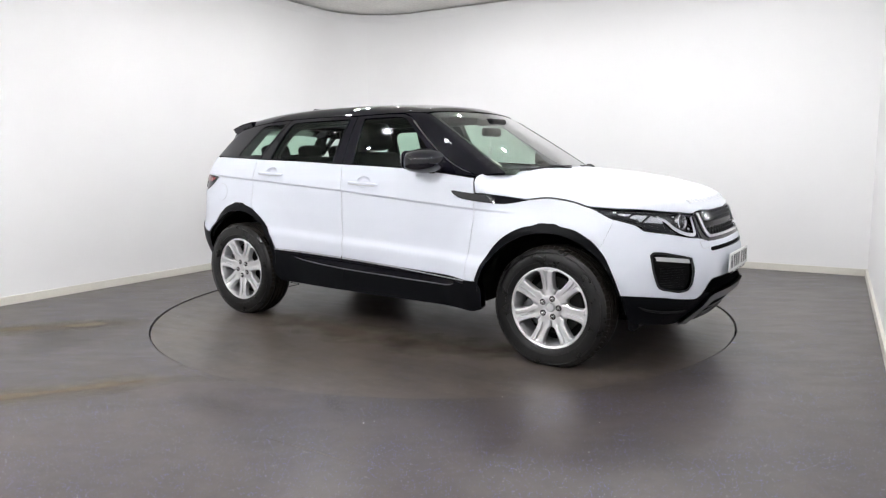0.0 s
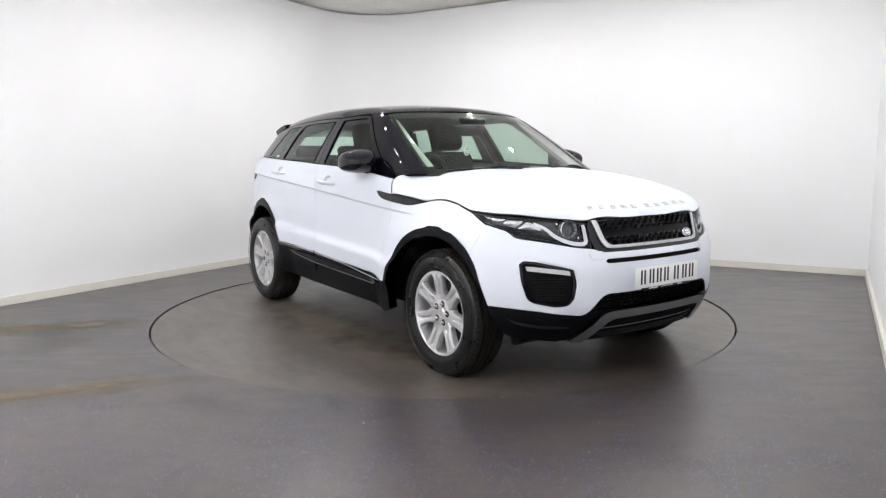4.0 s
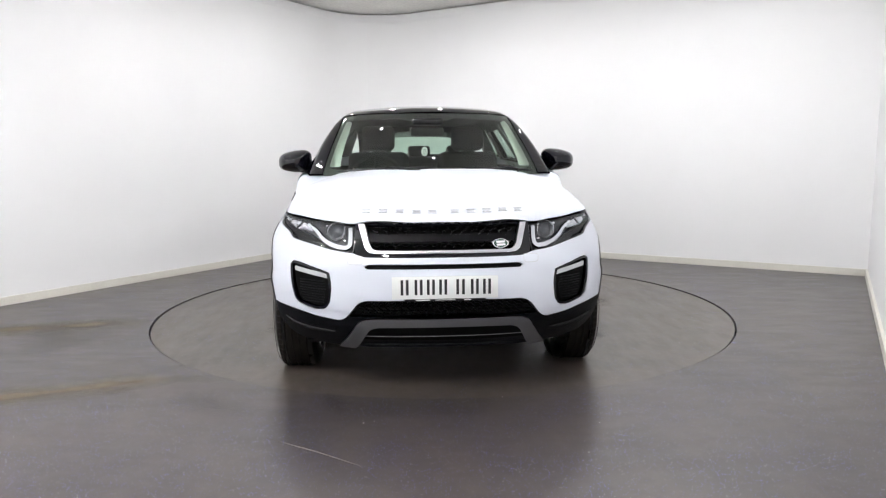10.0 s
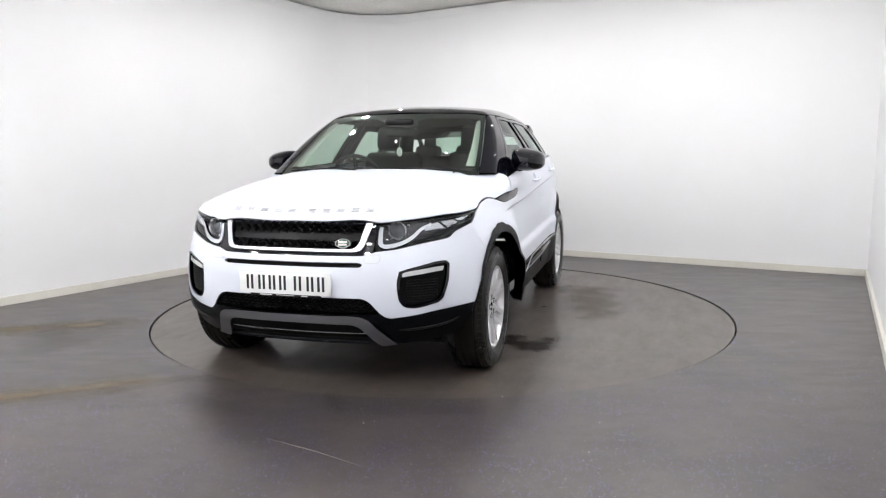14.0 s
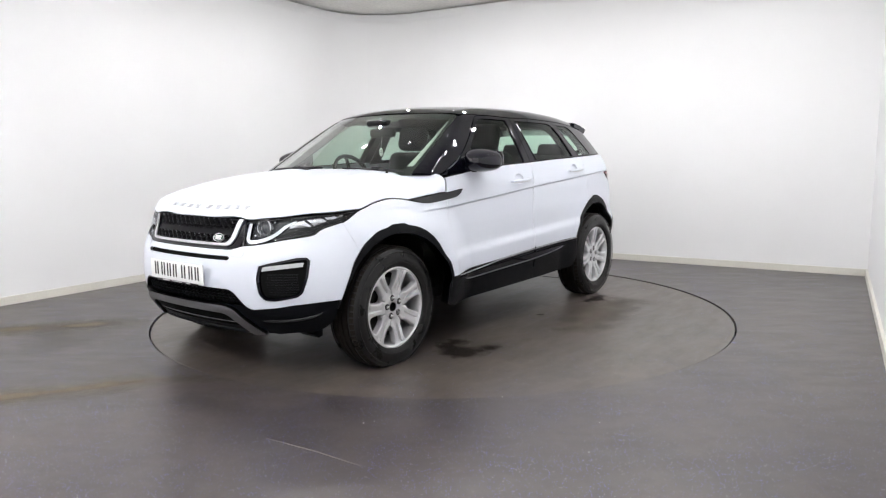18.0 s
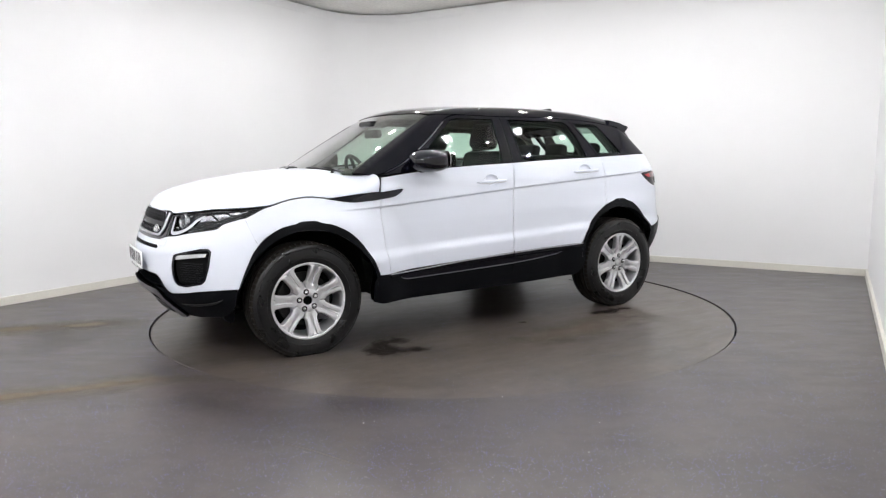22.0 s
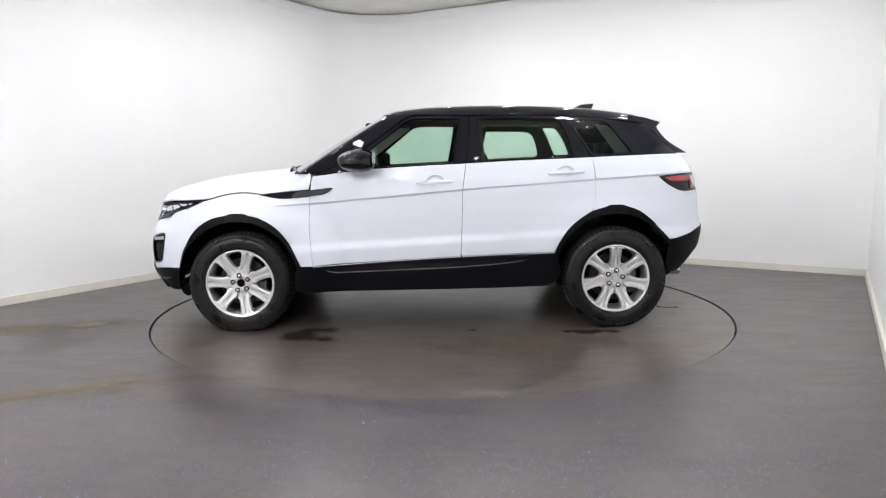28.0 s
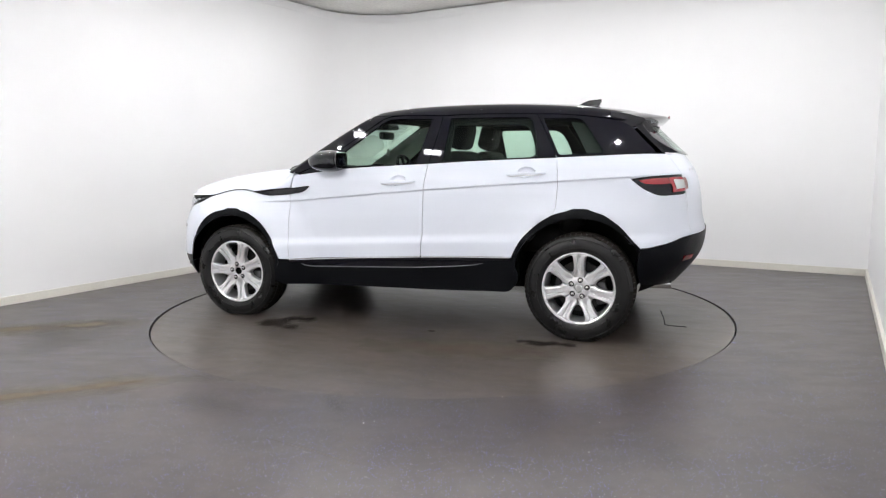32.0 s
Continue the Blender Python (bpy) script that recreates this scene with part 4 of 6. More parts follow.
def greenhouse():
    gf = "s .555 1.140, s .33 1.325, s .17 1.452, s .125 1.482, s .06 1.490, s -.232 1.486, s -.222 1.40, s -.183 1.172, s .22 1.152"
    gr = "s -.368 1.486, s -.93 1.480, s -.965 1.455, s -1.005 1.36, s -1.035 1.210, s -.60 1.192, s -.368 1.183"
    gq = "s -1.035 1.472, s -1.27 1.466, s -1.31 1.445, s -1.455 1.245, s -1.45 1.233, s -1.185 1.222, s -1.165 1.235"
    lin_r = "s -.42 1.462, s -.89 1.456, s -.940 1.425, s -.985 1.33, s -1.005 1.25, s -.975 1.226, s -.46 1.200, s -.41 1.22, s -.40 1.44"
    fr_f = "s .80 1.092, s .62 1.113, s .42 1.136, s .22 1.150, s -.02 1.162, s -.272 1.172, s -.30 1.40, s -.305 1.505, s -.1 1.512, s .10 1.510, s .16 1.490, s .36 1.335, s .60 1.170"
    fr_r = "s -.275 1.172, s -.57 1.188, s -.96 1.202, s -1.155 1.209, s -1.08 1.35, s -.985 1.502, s -.60 1.511, s -.308 1.505, s -.303 1.40"
    fr_q = "s -1.162 1.209, s -1.36 1.217, s -1.60 1.226, s -1.79 1.230, s -1.70 1.32, s -1.60 1.43, s -1.40 1.470, s -1.2 1.492, s -.99 1.502, s -1.085 1.35"
    a_p = "s .815 1.092, s .60 1.176, s .36 1.341, s .165 1.495, s .10 1.515, f .598 1.510, f .622 1.43, f .662 1.30, f .690 1.185, f .705 1.11"
    roof = "f 0 1.535, f .25 1.53, f .50 1.525, f .598 1.513, s .10 1.518, s -.1 1.516, s -.3 1.510, s -.60 1.515, s -.99 1.506, s -1.2 1.496, s -1.40 1.474, s -1.58 1.445, r .55 1.44, r .3 1.455, r 0 1.46"
    for sd, (d1, d2, _) in zip((1, -1), doors):
        f1 = panel("window_frame", ROOFING, chain(R, fr_f), BLACK, d1, [chain(R, gf)], flip=sd, step=0.03, gap=0.0007, label="gloss black window frame")
        panel("side_window", ROOFING, chain(R, gf), GLASS, d1, flip=sd, off=-0.004, rim=0, gap=-0.002, step=0.06)
        panel("window_frame", ROOFING, chain(R, fr_r), BLACK, d2, [chain(R, gr)], flip=sd, step=0.03, gap=0.0007, label="gloss black window frame")
        panel("side_window", ROOFING, chain(R, gr), GLASS, d2, flip=sd, off=-0.004, rim=0, gap=-0.002, step=0.06)
        panel("window_lining", ROOFING, chain(R, fr_r), DASH, d2, [chain(R, lin_r)], flip=sd, off=-0.04, rim=0.01, step=0.04, gap=0.004, label="dark window lining")
        c = panel("rear_pillar", ROOFING, chain(R, fr_q), BLACK, car, [chain(R, gq)], flip=sd, step=0.03, gap=0.0007, label="gloss black rear pillar panel")
        panel("quarter_window", ROOFING, chain(R, gq), GLASS, c, flip=sd, off=-0.003, rim=0, gap=-0.002, step=0.06)
        panel("windscreen_pillar", ROOFING, chain(R, a_p), BLACK, car, flip=sd, step=0.025, gap=0.0007, label="gloss black windscreen pillar")
        # slim gloss mouldings up the door pillars
        for d, run in ((d1, ((-0.183, 1.176), (-0.205, 1.30), (-0.224, 1.42), (-0.232, 1.484))), (d2, ((-0.368, 1.188), (-0.368, 1.30), (-0.368, 1.42), (-0.368, 1.482))), (d2, ((-1.037, 1.214), (-1.018, 1.30), (-1.004, 1.37), (-0.967, 1.452)))):
            bm = bmesh.new()
            tube(bm, [Vector(march(top_body, np.array([[x, 0.0, z]]), np.array([[0.0, 1.0, 0.0]]))[0]) for x, z in run], 0.0055, 8)
            for v in bm.verts:
                v.co.y *= sd
            part("window_moulding", bm, BLACK, d, "slim gloss black moulding")
    panel("roof", ROOFING, mirrored(chain(R, roof)), BLACK, car, step=0.04, label="gloss black roof")
    screen = mirrored_u([(0, 1.535), (0.25, 1.530), (0.50, 1.523), (0.595, 1.508), (0.620, 1.43), (0.660, 1.30), (0.689, 1.185), (0.704, 1.105), (0.58, 1.10), (0.3, 1.115), (0, 1.12)])
    w = panel("windscreen", SCREEN, screen, GLASS_FRONT, car, off=-0.003, rim=0, gap=-0.001, step=0.05, label="clear green-tinted windscreen")
    # printed black band round the glass
    hole = mirrored_u([(0, 1.470), (0.12, 1.470), (0.2, 1.500), (0.54, 1.495), (0.578, 1.478), (0.602, 1.41), (0.640, 1.28), (0.664, 1.170), (0.658, 1.152), (0.63, 1.143), (0.3, 1.142), (0, 1.145)])
    panel("glass_band", SCREEN, screen, TRIM_BLACK, w, [hole], off=-0.007, rim=0, gap=0.0, step=0.05, label="black printed band at the glass edge")
    back = mirrored_u([(0, 1.45), (0.3, 1.445), (0.52, 1.42), (0.60, 1.25), (0.3, 1.215), (0, 1.215)])
    rw = panel("rear_window", BACKLIGHT, back, GLASS, car, off=-0.002, rim=0, gap=0, step=0.06)
    clear = mirrored_u([(0, 1.42), (0.3, 1.415), (0.42, 1.40), (0.455, 1.27), (0.3, 1.24), (0, 1.24)])
    panel("glass_band", BACKLIGHT, back, BLACK, rw, [clear], off=0.002, rim=0, gap=0, step=0.05, label="black printed band at the glass edge")
    # upright black blades beside the rear window
    for sd in (1, -1):
        bm = bmesh.new()
        rows = []
        for z, dep in ((1.232, 0.068), (1.255, 0.052), (1.28, 0.036), (1.305, 0.022), (1.33, 0.014), (1.37, 0.016), (1.41, 0.03), (1.44, 0.06)):
            x = march(top_body, np.array([[-0.8, 0.585, z]]), np.array([[-1.0, 0.0, 0.0]]))[0][0]
            rows.append([bm.verts.new((a, b * sd, z)) for a, b in ((x + 0.03, 0.600), (x - dep * 0.6, 0.592), (x - dep, 0.580), (x - dep * 0.7, 0.562), (x + 0.03, 0.550))])
        for A, B in zip(rows, rows[1:]):
            for j in range(5):
                bm.faces.new((A[j], A[(j + 1) % 5], B[(j + 1) % 5], B[j]))
        bm.faces.new(rows[0]), bm.faces.new(rows[-1])
        part("window_blade", bm, BLACK, car, "gloss black blade beside the rear window", True, 50)
    # spoiler over the rear window
    bm = bmesh.new()
    n = 13
    rings = []
    for i in range(n):
        y = -0.60 + 1.2 * i / (n - 1)
        e = (abs(y) / 0.60) ** 2
        x0, z0 = -1.50 + 0.02 * e, 1.535 - 0.075 * y * y - 0.008
        x1, z1 = -1.835 + 0.13 * e, 1.485 - 0.03 * e
        rings.append([bm.verts.new(v) for v in ((x0, y, z0 + 0.008), ((x0 + x1) / 2, y, (z0 + z1) / 2 + 0.012), (x1 + 0.01, y, z1 + 0.004), (x1, y, z1 - 0.006), (x1 + 0.03, y, z1 - 0.035), (x1 + 0.13, y, z1 - 0.07), (x0, y, z0 - 0.06))])
    for A, B in zip(rings, rings[1:]):
        for j in range(7):
            bm.faces.new((A[j], A[(j + 1) % 7], B[(j + 1) % 7], B[j]))
    bm.faces.new(rings[0][::-1])
    bm.faces.new(rings[-1])
    part("spoiler", bm, BLACK, car, "gloss black roof spoiler")
    bm = bmesh.new()
    box(bm, (-1.836, 0, 1.480), (0.008, 0.34, 0.02), 0.004)
    part("brake_light", bm, RED, car, "red high brake light")
    bm = bmesh.new()
    prof = [(-1.17, 1.590), (-1.205, 1.610), (-1.25, 1.626), (-1.342, 1.635), (-1.344, 1.622), (-1.325, 1.580)]
    a = [bm.verts.new((x, 0.010 + 0.012 * (z < 1.63), z)) for x, z in prof]
    b = [bm.verts.new((x, -0.010 - 0.012 * (z < 1.63), z)) for x, z in prof]
    bm.faces.new(a), bm.faces.new(b[::-1])
    for i in range(6):
        bm.faces.new((a[i], a[(i + 1) % 6], b[(i + 1) % 6], b[i]))
    part("aerial_fin", bm, BLACK, car, "gloss black aerial fin")


def wheels():
    """Seven split spokes, five nuts, a tyre with grooves."""
    def make(cap):
        w = new("wheel")
        bm = bmesh.new()
        # profile: radius, along the axle (outwards)
        R0, W = 0.355, 0.1175
        prof = [(0.232, 0.095), (0.240, 0.108), (0.262, 0.117), (0.300, 0.116), (0.328, 0.106), (0.342, 0.097), (0.350, 0.086), (0.353, 0.070), (0.3535, 0.062), (0.344, 0.061)]
        inner = [(0.344, -0.061), (0.3535, -0.062), (0.350, -0.086), (0.328, -0.106), (0.29, -0.117), (0.25, -0.112), (0.232, -0.095)]
        lathe(bm, prof, 72)
        lathe(bm, inner, 72)
        # raised rings on the sidewall
        part("tyre", bm, RUBBER, w, "black road tyre, dusty sidewall")
        bm = bmesh.new()
        lathe(bm, [(0.344, 0.061), (0.346, 0.053), (0.3545, 0.052), (R0, 0.024), (0.347, 0.023), (0.347, 0.013), (R0, 0.012), (R0, -0.012), (0.347, -0.013), (0.347, -0.023), (R0, -0.024), (0.3545, -0.052), (0.346, -0.053), (0.344, -0.061)], 72)
        part("tread", bm, DUSTY_RUBBER, w, "grooved tread brown with dust")
        bm = bmesh.new()
        for r in (0.262, 0.318):
            lathe(bm, [(r, 0.1165), (r + 0.002, 0.1185), (r + 0.005, 0.1185), (r + 0.007, 0.1155)], 72)
        part("sidewall_ring", bm, RUBBER, w, "raised black sidewall rings")
        # shoulder blocks
        bm = bmesh.new()
        for i in range(64):
            a = 2 * math.pi * i / 64
            m = Matrix.Rotation(a, 4, "Z") @ Matrix.Translation((0.3475, 0, 0.086))
            box(bm, (0, 0, 0), (0.006, 0.027, 0.026), 0, None)
            bmesh.ops.transform(bm, matrix=m @ Matrix.Rotation(-0.45, 4, "Y"), verts=bm.verts[-8:])
        part("tread_shoulder", bm, DUSTY_RUBBER, w, "black tread shoulder")
        bm = bmesh.new()
        lathe(bm, [(0.222, 0.098), (0.229, 0.102), (0.236, 0.101), (0.237, 0.094), (0.228, 0.088), (0.221, 0.060), (0.215, 0.0), (0.222, -0.09), (0.236, -0.10)], 72)
        lathe(bm, [(0.222, 0.098), (0.219, 0.092), (0.214, 0.060), (0.208, 0.0), (0.215, -0.09)], 72)
        part("rim", bm, ALLOY, w, "silver alloy rim")
        # spokes
        bm = bmesh.new()
        for i in range(7):
            rot = Matrix.Rotation(2 * math.pi * i / 7, 4, "Z")
            # a broad spoke with two raised ribs and a shallow channel
            sec = []
            for r, w2, h0, h1 in ((0.050, 0.0240, 0.045, 0.078), (0.080, 0.0385, 0.046, 0.081), (0.100, 0.0470, 0.046, 0.083), (0.107, 0.0425, 0.047, 0.0845), (0.113, 0.0378, 0.049, 0.0860), (0.120, 0.0358, 0.051, 0.0880), (0.150, 0.0360, 0.054, 0.0930), (0.180, 0.0388, 0.058, 0.0970), (0.200, 0.0420, 0.061, 0.0995), (0.206, 0.0448, 0.062, 0.1000), (0.211, 0.0510, 0.063, 0.1000), (0.215, 0.0640, 0.063, 0.0995), (0.222, 0.0960, 0.063, 0.0990), (0.229, 0.0995, 0.063, 0.0985)):
                g = 0.019 * min(1, max(0, (r - 0.085) / 0.055)) * min(1, max(0.25, (0.222 - r) / 0.02))
                sec.append([bm.verts.new(rot @ Vector((r, w2 * d, h))) for d, h in ((-1.0, h0), (-0.97, h1 - 0.012), (-0.90, h1 - 0.003), (-0.72, h1), (-0.28, h1 - 0.001), (-0.18, h1 - g), (0.18, h1 - g), (0.28, h1 - 0.001), (0.72, h1), (0.90, h1 - 0.003), (0.97, h1 - 0.012), (1.0, h0))])
            for A, B in zip(sec, sec[1:]):
                for j in range(12):
                    bm.faces.new((A[j], A[(j + 1) % 12], B[(j + 1) % 12], B[j]))
            bm.faces.new(sec[0][::-1]), bm.faces.new(sec[-1])
        part("spokes", bm, ALLOY, w, "seven broad silver spokes", True, 24)
        bm = bmesh.new()
        lathe(bm, [(0.0005 if cap else 0.026, 0.066), (0.026, 0.066), (0.030, 0.078), (0.045, 0.081), (0.072, 0.080), (0.082, 0.074), (0.086, 0.05)], 48)
        part("hub", bm, ALLOY, w, "silver hub")
        bm = bmesh.new()
        if cap:
            lathe(bm, [(0.0005, 0.084), (0.020, 0.083), (0.025, 0.079), (0.026, 0.066)], 32)
            part("centre_cap", bm, ALLOY, w, "silver centre cap")
        else:
            lathe(bm, [(0.0005, 0.050), (0.025, 0.050), (0.026, 0.076)], 32)
            part("centre_bore", bm, DARK, w, "open black centre bore, cap missing")
        for i in range(5):
            a = 2 * math.pi * i / 5 + radians(31 if cap else 67)
            bm = bmesh.new()
            m = Matrix.Translation((0.054 * math.cos(a), 0.054 * math.sin(a), 0))
            lathe(bm, [(0.0005, 0.094), (0.006, 0.093), (0.0095, 0.090), (0.0105, 0.076)], 6, m)
            nut = part("wheel_nut", bm, CHROME, w)
            bm = bmesh.new()
            lathe(bm, [(0.0105, 0.0812), (0.0165, 0.0818), (0.0185, 0.0800)], 16, m)
            part("nut_pocket", bm, TRIM_BLACK, nut)
        bm = bmesh.new()
        lathe(bm, [(0.06, 0.0), (0.165, 0.0), (0.165, -0.022), (0.06, -0.022)], 48)
        lathe(bm, [(0.0005, 0.03), (0.075, 0.03), (0.085, 0.0)], 32)
        part("brake_disc", bm, DISC, w, "dull steel brake disc")
        bm = bmesh.new()
        lathe(bm, [(0.0005, -0.03), (0.205, -0.03)], 48)
        part("back_plate", bm, DARK, w, "dark back plate")
        bm = bmesh.new()
        box(bm, (-0.125, 0.06, -0.005), (0.08, 0.15, 0.06), 0.012)
        part("brake_caliper", bm, ALLOY_DARK, w, "dull grey brake caliper")
        return w

    plain, capped = make(False), make(True)
    spots = [(plain, HUB_X, 1, -3), (capped, -HUB_X, 1, 12), (capped, HUB_X, -1, 44), (capped, -HUB_X, -1, 13.5)]
    used = set()
    for src, x, sd, spin in spots:
        hub_z = 0.337 if x > 0 else 0.349
        m = Matrix.Translation((x, sd * 0.805, hub_z)) @ Matrix.Rotation(radians(-90 * sd), 4, "X") @ Matrix.Rotation(radians(spin), 4, "Z") @ Matrix.Diagonal((1.024, 1.024, 1.0, 1.0))
        w = src if src not in used else copy_thing(src, m)
        used.add(src)
        w.parent = car
        w.matrix_basis = m
        # the loaded tyre lies flat on the turntable
        for c in w.children:
            if c.name.startswith(("tyre", "tread")):
                me = c.data.copy()
                inv = m.inverted()
                for v in me.vertices:
                    q = m @ v.co
                    if q.z < TABLE_Z:
                        v.co = inv @ Vector((q.x, q.y, TABLE_Z))
                c.data = me


body_panels()
cladding()
underbody()
greenhouse()
wheels()


# ---- the car's smaller parts ----
MIRROR = surface("mirror_glass", (0.9, 0.9, 0.9), 0.02, metal=1.0, vary=0.0)
LIGHT_TRIM = surface("pale_cabin_trim", (0.62, 0.62, 0.59), 0.8, vary=0.06)
GUIDE = surface("milky_light_guide", (0.56, 0.57, 0.59), 0.14, coat=0.5, vary=0.05)
LENS_DARK = surface("grey_projector_lens", (0.07, 0.072, 0.078), 0.05, coat=1.0, vary=0.1)
LAMP_DARK = surface("dark_lamp_bowl", (0.04, 0.041, 0.044), 0.22, vary=0.15, coat=0.6)
LAMP_GREY = surface("bright_lamp_reflector", (0.66, 0.67, 0.69), 0.2, metal=0.8, vary=0.1)
GRILLE_BAR = surface("dark_grille_bar", (0.003, 0.003, 0.004), 0.3, spec=0.1, vary=0.1)
GRILLE_GLOSS = surface("gloss_grille_black", (0.06, 0.06, 0.066), 0.10, metal=0.6, coat=1.0, spec=0.8, vary=0.1)
MARK_SILVER = surface("pale_silver_mark", (0.66, 0.67, 0.70), 0.3, metal=0.25, vary=0.03)
BADGE_GREEN = surface("dark_green_enamel", (0.03, 0.09, 0.06), 0.2, coat=1.0)


def ribbon(path, w):
    """A closed strip of a width along a path of parameters."""
    p = np.array(path, float)
    d = np.gradient(p, axis=0)
    d /= np.maximum(np.linalg.norm(d, axis=1), 1e-9)[:, None]
    n = np.stack([-d[:, 1], d[:, 0]], -1)
    w = np.array(w if isinstance(w, (list, tuple)) else [w] * len(p))[:, None] / 2
    return [tuple(q) for q in np.concatenate([p + n * w, (p - n * w)[::-1]])]


def facing(p, n):
    """A pose at p whose z looks along n, with x level."""
    z = Vector(n).normalized()
    x = Vector((0, 0, 1)).cross(z).normalized()
    y = z.cross(x)
    return Matrix(((x.x, y.x, z.x, p[0]), (x.y, y.y, z.y, p[1]), (x.z, y.z, z.z, p[2]), (0, 0, 0, 1)))


def headlamps():
    outline = chain(P, LAMP_LOW + ", " + LAMP_IN + ", " + LAMP_TOP)
    u_path = chain(P, "f .468 .866, f .466 .82, f .470 .782, f .488 .770, f .53 .772, f .585 .790, f .625 .818, f .65 .85, s 1.885 .876")
    wing = [chain(P, w) for w in ("f .665 .868, s 1.86 .885, s 1.835 .850, f .67 .84", "s 1.850 .887, s 1.785 .897, s 1.765 .876, s 1.825 .853", "s 1.775 .8985, s 1.715 .9055, s 1.700 .895, s 1.755 .880", "s 1.705 .9065, s 1.655 .912, s 1.672 .9015, s 1.690 .8985")]
    low = chain(P, "s 1.62 .896, s 1.70 .872, s 1.80 .842, s 1.84 .815, f .645 .79, f .60 .782, f .64 .812, s 1.86 .845, s 1.76 .868")
    for sd in (1, -1):
        h = panel("headlamp", FLANK, outline, LAMP_DARK, car, flip=sd, off=-0.035, rim=-0.03, step=0.03, gap=0.001, label="clear headlamp with round projector and light guide")
        panel("light_guide", FLANK, ribbon(u_path, [0.016, 0.018, 0.020, 0.020, 0.020, 0.019, 0.018, 0.016, 0.012]), GUIDE, h, flip=sd, off=-0.010, rim=0.016, step=0.012, gap=0, edge=0.012, label="milky light guide")
        for facet in wing:
            panel("indicator_reflector", FLANK, facet, LAMP_GREY, h, flip=sd, off=-0.014, rim=0.018, step=0.012, gap=0.001, dome=0.006, label="bright faceted reflector")
        panel("bezel", FLANK, low, TRIM_BLACK, h, flip=sd, off=-0.012, rim=0.018, step=0.02, gap=0.001, label="black lower bezel")
        p = on_front(0.540, 0.843)
        n = Vector((1.0, 0.22, 0.12)).normalized()
        c = Vector(p) - n * 0.034
        m = facing(c, n)
        for nm, prof, mt in (("projector_ring", [(0.037, 0.0), (0.039, 0.014), (0.044, 0.022), (0.049, 0.018), (0.052, 0.0)], LAMP_GREY), ("projector_lens", [(0.0005, 0.020), (0.012, 0.018), (0.024, 0.011), (0.036, 0.0)], LENS_DARK)):
            bm = bmesh.new()
            lathe(bm, prof, 32, m)
            mirror_bm(bm, sd)
            part(nm, bm, mt, h, "bright projector ring" if "ring" in nm else "dark glass projector lens")
        for y, z in ((0.498, 0.80), (0.59, 0.872), (0.50, 0.868)):
            q = on_front(y, z)
            bm = bmesh.new()
            lathe(bm, [(0.0005, 0.006), (0.006, 0.004), (0.008, -0.004)], 12, facing(Vector(q) - n * 0.022, n))
            mirror_bm(bm, sd)
            part("lamp_stud", bm, CHROME, h)
        panel("lens", FLANK, outline, GLASS_CLEAR, h, flip=sd, off=0.0, rim=0, step=0.03, gap=0.003, label="clear outer lens")
        edge = inset_loop(smooth_loop(outline, 0.015), 0.009)
        panel("seal", FLANK, outline, TRIM_BLACK, h, [[tuple(q) for q in edge]], flip=sd, off=-0.003, rim=0.004, step=0.02, gap=0.002, rounds=0, label="black lamp seal")
        # washer cover in the bumper
        w = chain(P, "f .405 .735, f .47 .735, f .478 .728, f .476 .705, f .468 .698, f .412 .698, f .404 .706")
        w = [(a, b - 0.008) for a, b in w]
        seam = inset_loop(smooth_loop(w, 0.012), -0.003)
        panel("washer_seam", FLANK, [tuple(q) for q in seam], SATIN, car, flip=sd, off=0.0008, rim=0, step=0.02, gap=0.0, rounds=0, label="grey seam round the washer cover")
        panel("washer_cover", FLANK, w, PAINT, car, flip=sd, off=0.002, rim=0.004, step=0.02, gap=0.0, label="white headlamp washer cover")


def fog_lamps():
    recess = chain(P, FOG)
    strip = chain(P, "f .766 .662, f .74 .661, f .622 .645, f .590 .638, f .587 .616, f .615 .620, f .70 .632, f .763 .640")
    for sd in (1, -1):
        h = panel("fog_recess", FLANK, recess, TRIM_BLACK, car, flip=sd, off=-0.030, rim=-0.03, step=0.025, gap=-0.002, label="black fog lamp recess")
        inner = inset_loop(smooth_loop(recess, 0.015), 0.014)
        panel("surround", FLANK, recess, BLACK, h, [[tuple(q) for q in inner]], flip=sd, off=-0.004, rim=0.024, step=0.015, gap=0.001, rounds=0, label="gloss black surround")
        panel("daytime_light", FLANK, strip, CLEARWHITE, h, flip=sd, off=-0.006, rim=0.02, step=0.015, gap=0.0, label="clear daytime running light")
        for i in range(9):
            z = 0.488 + i * 0.0135
            k = 0.60 + 0.012 * abs(i - 5) / 5
            pts = [on_front(y, z) for y in np.linspace(k, 0.74 - 0.012 * (i < 2), 6)]
            bm = bmesh.new()
            tube(bm, [Vector(q) - Vector((0.022, 0.006, 0)) for q in pts], 0.0032, 5)
            mirror_bm(bm, sd)
            part("slat", bm, PLASTIC, h)


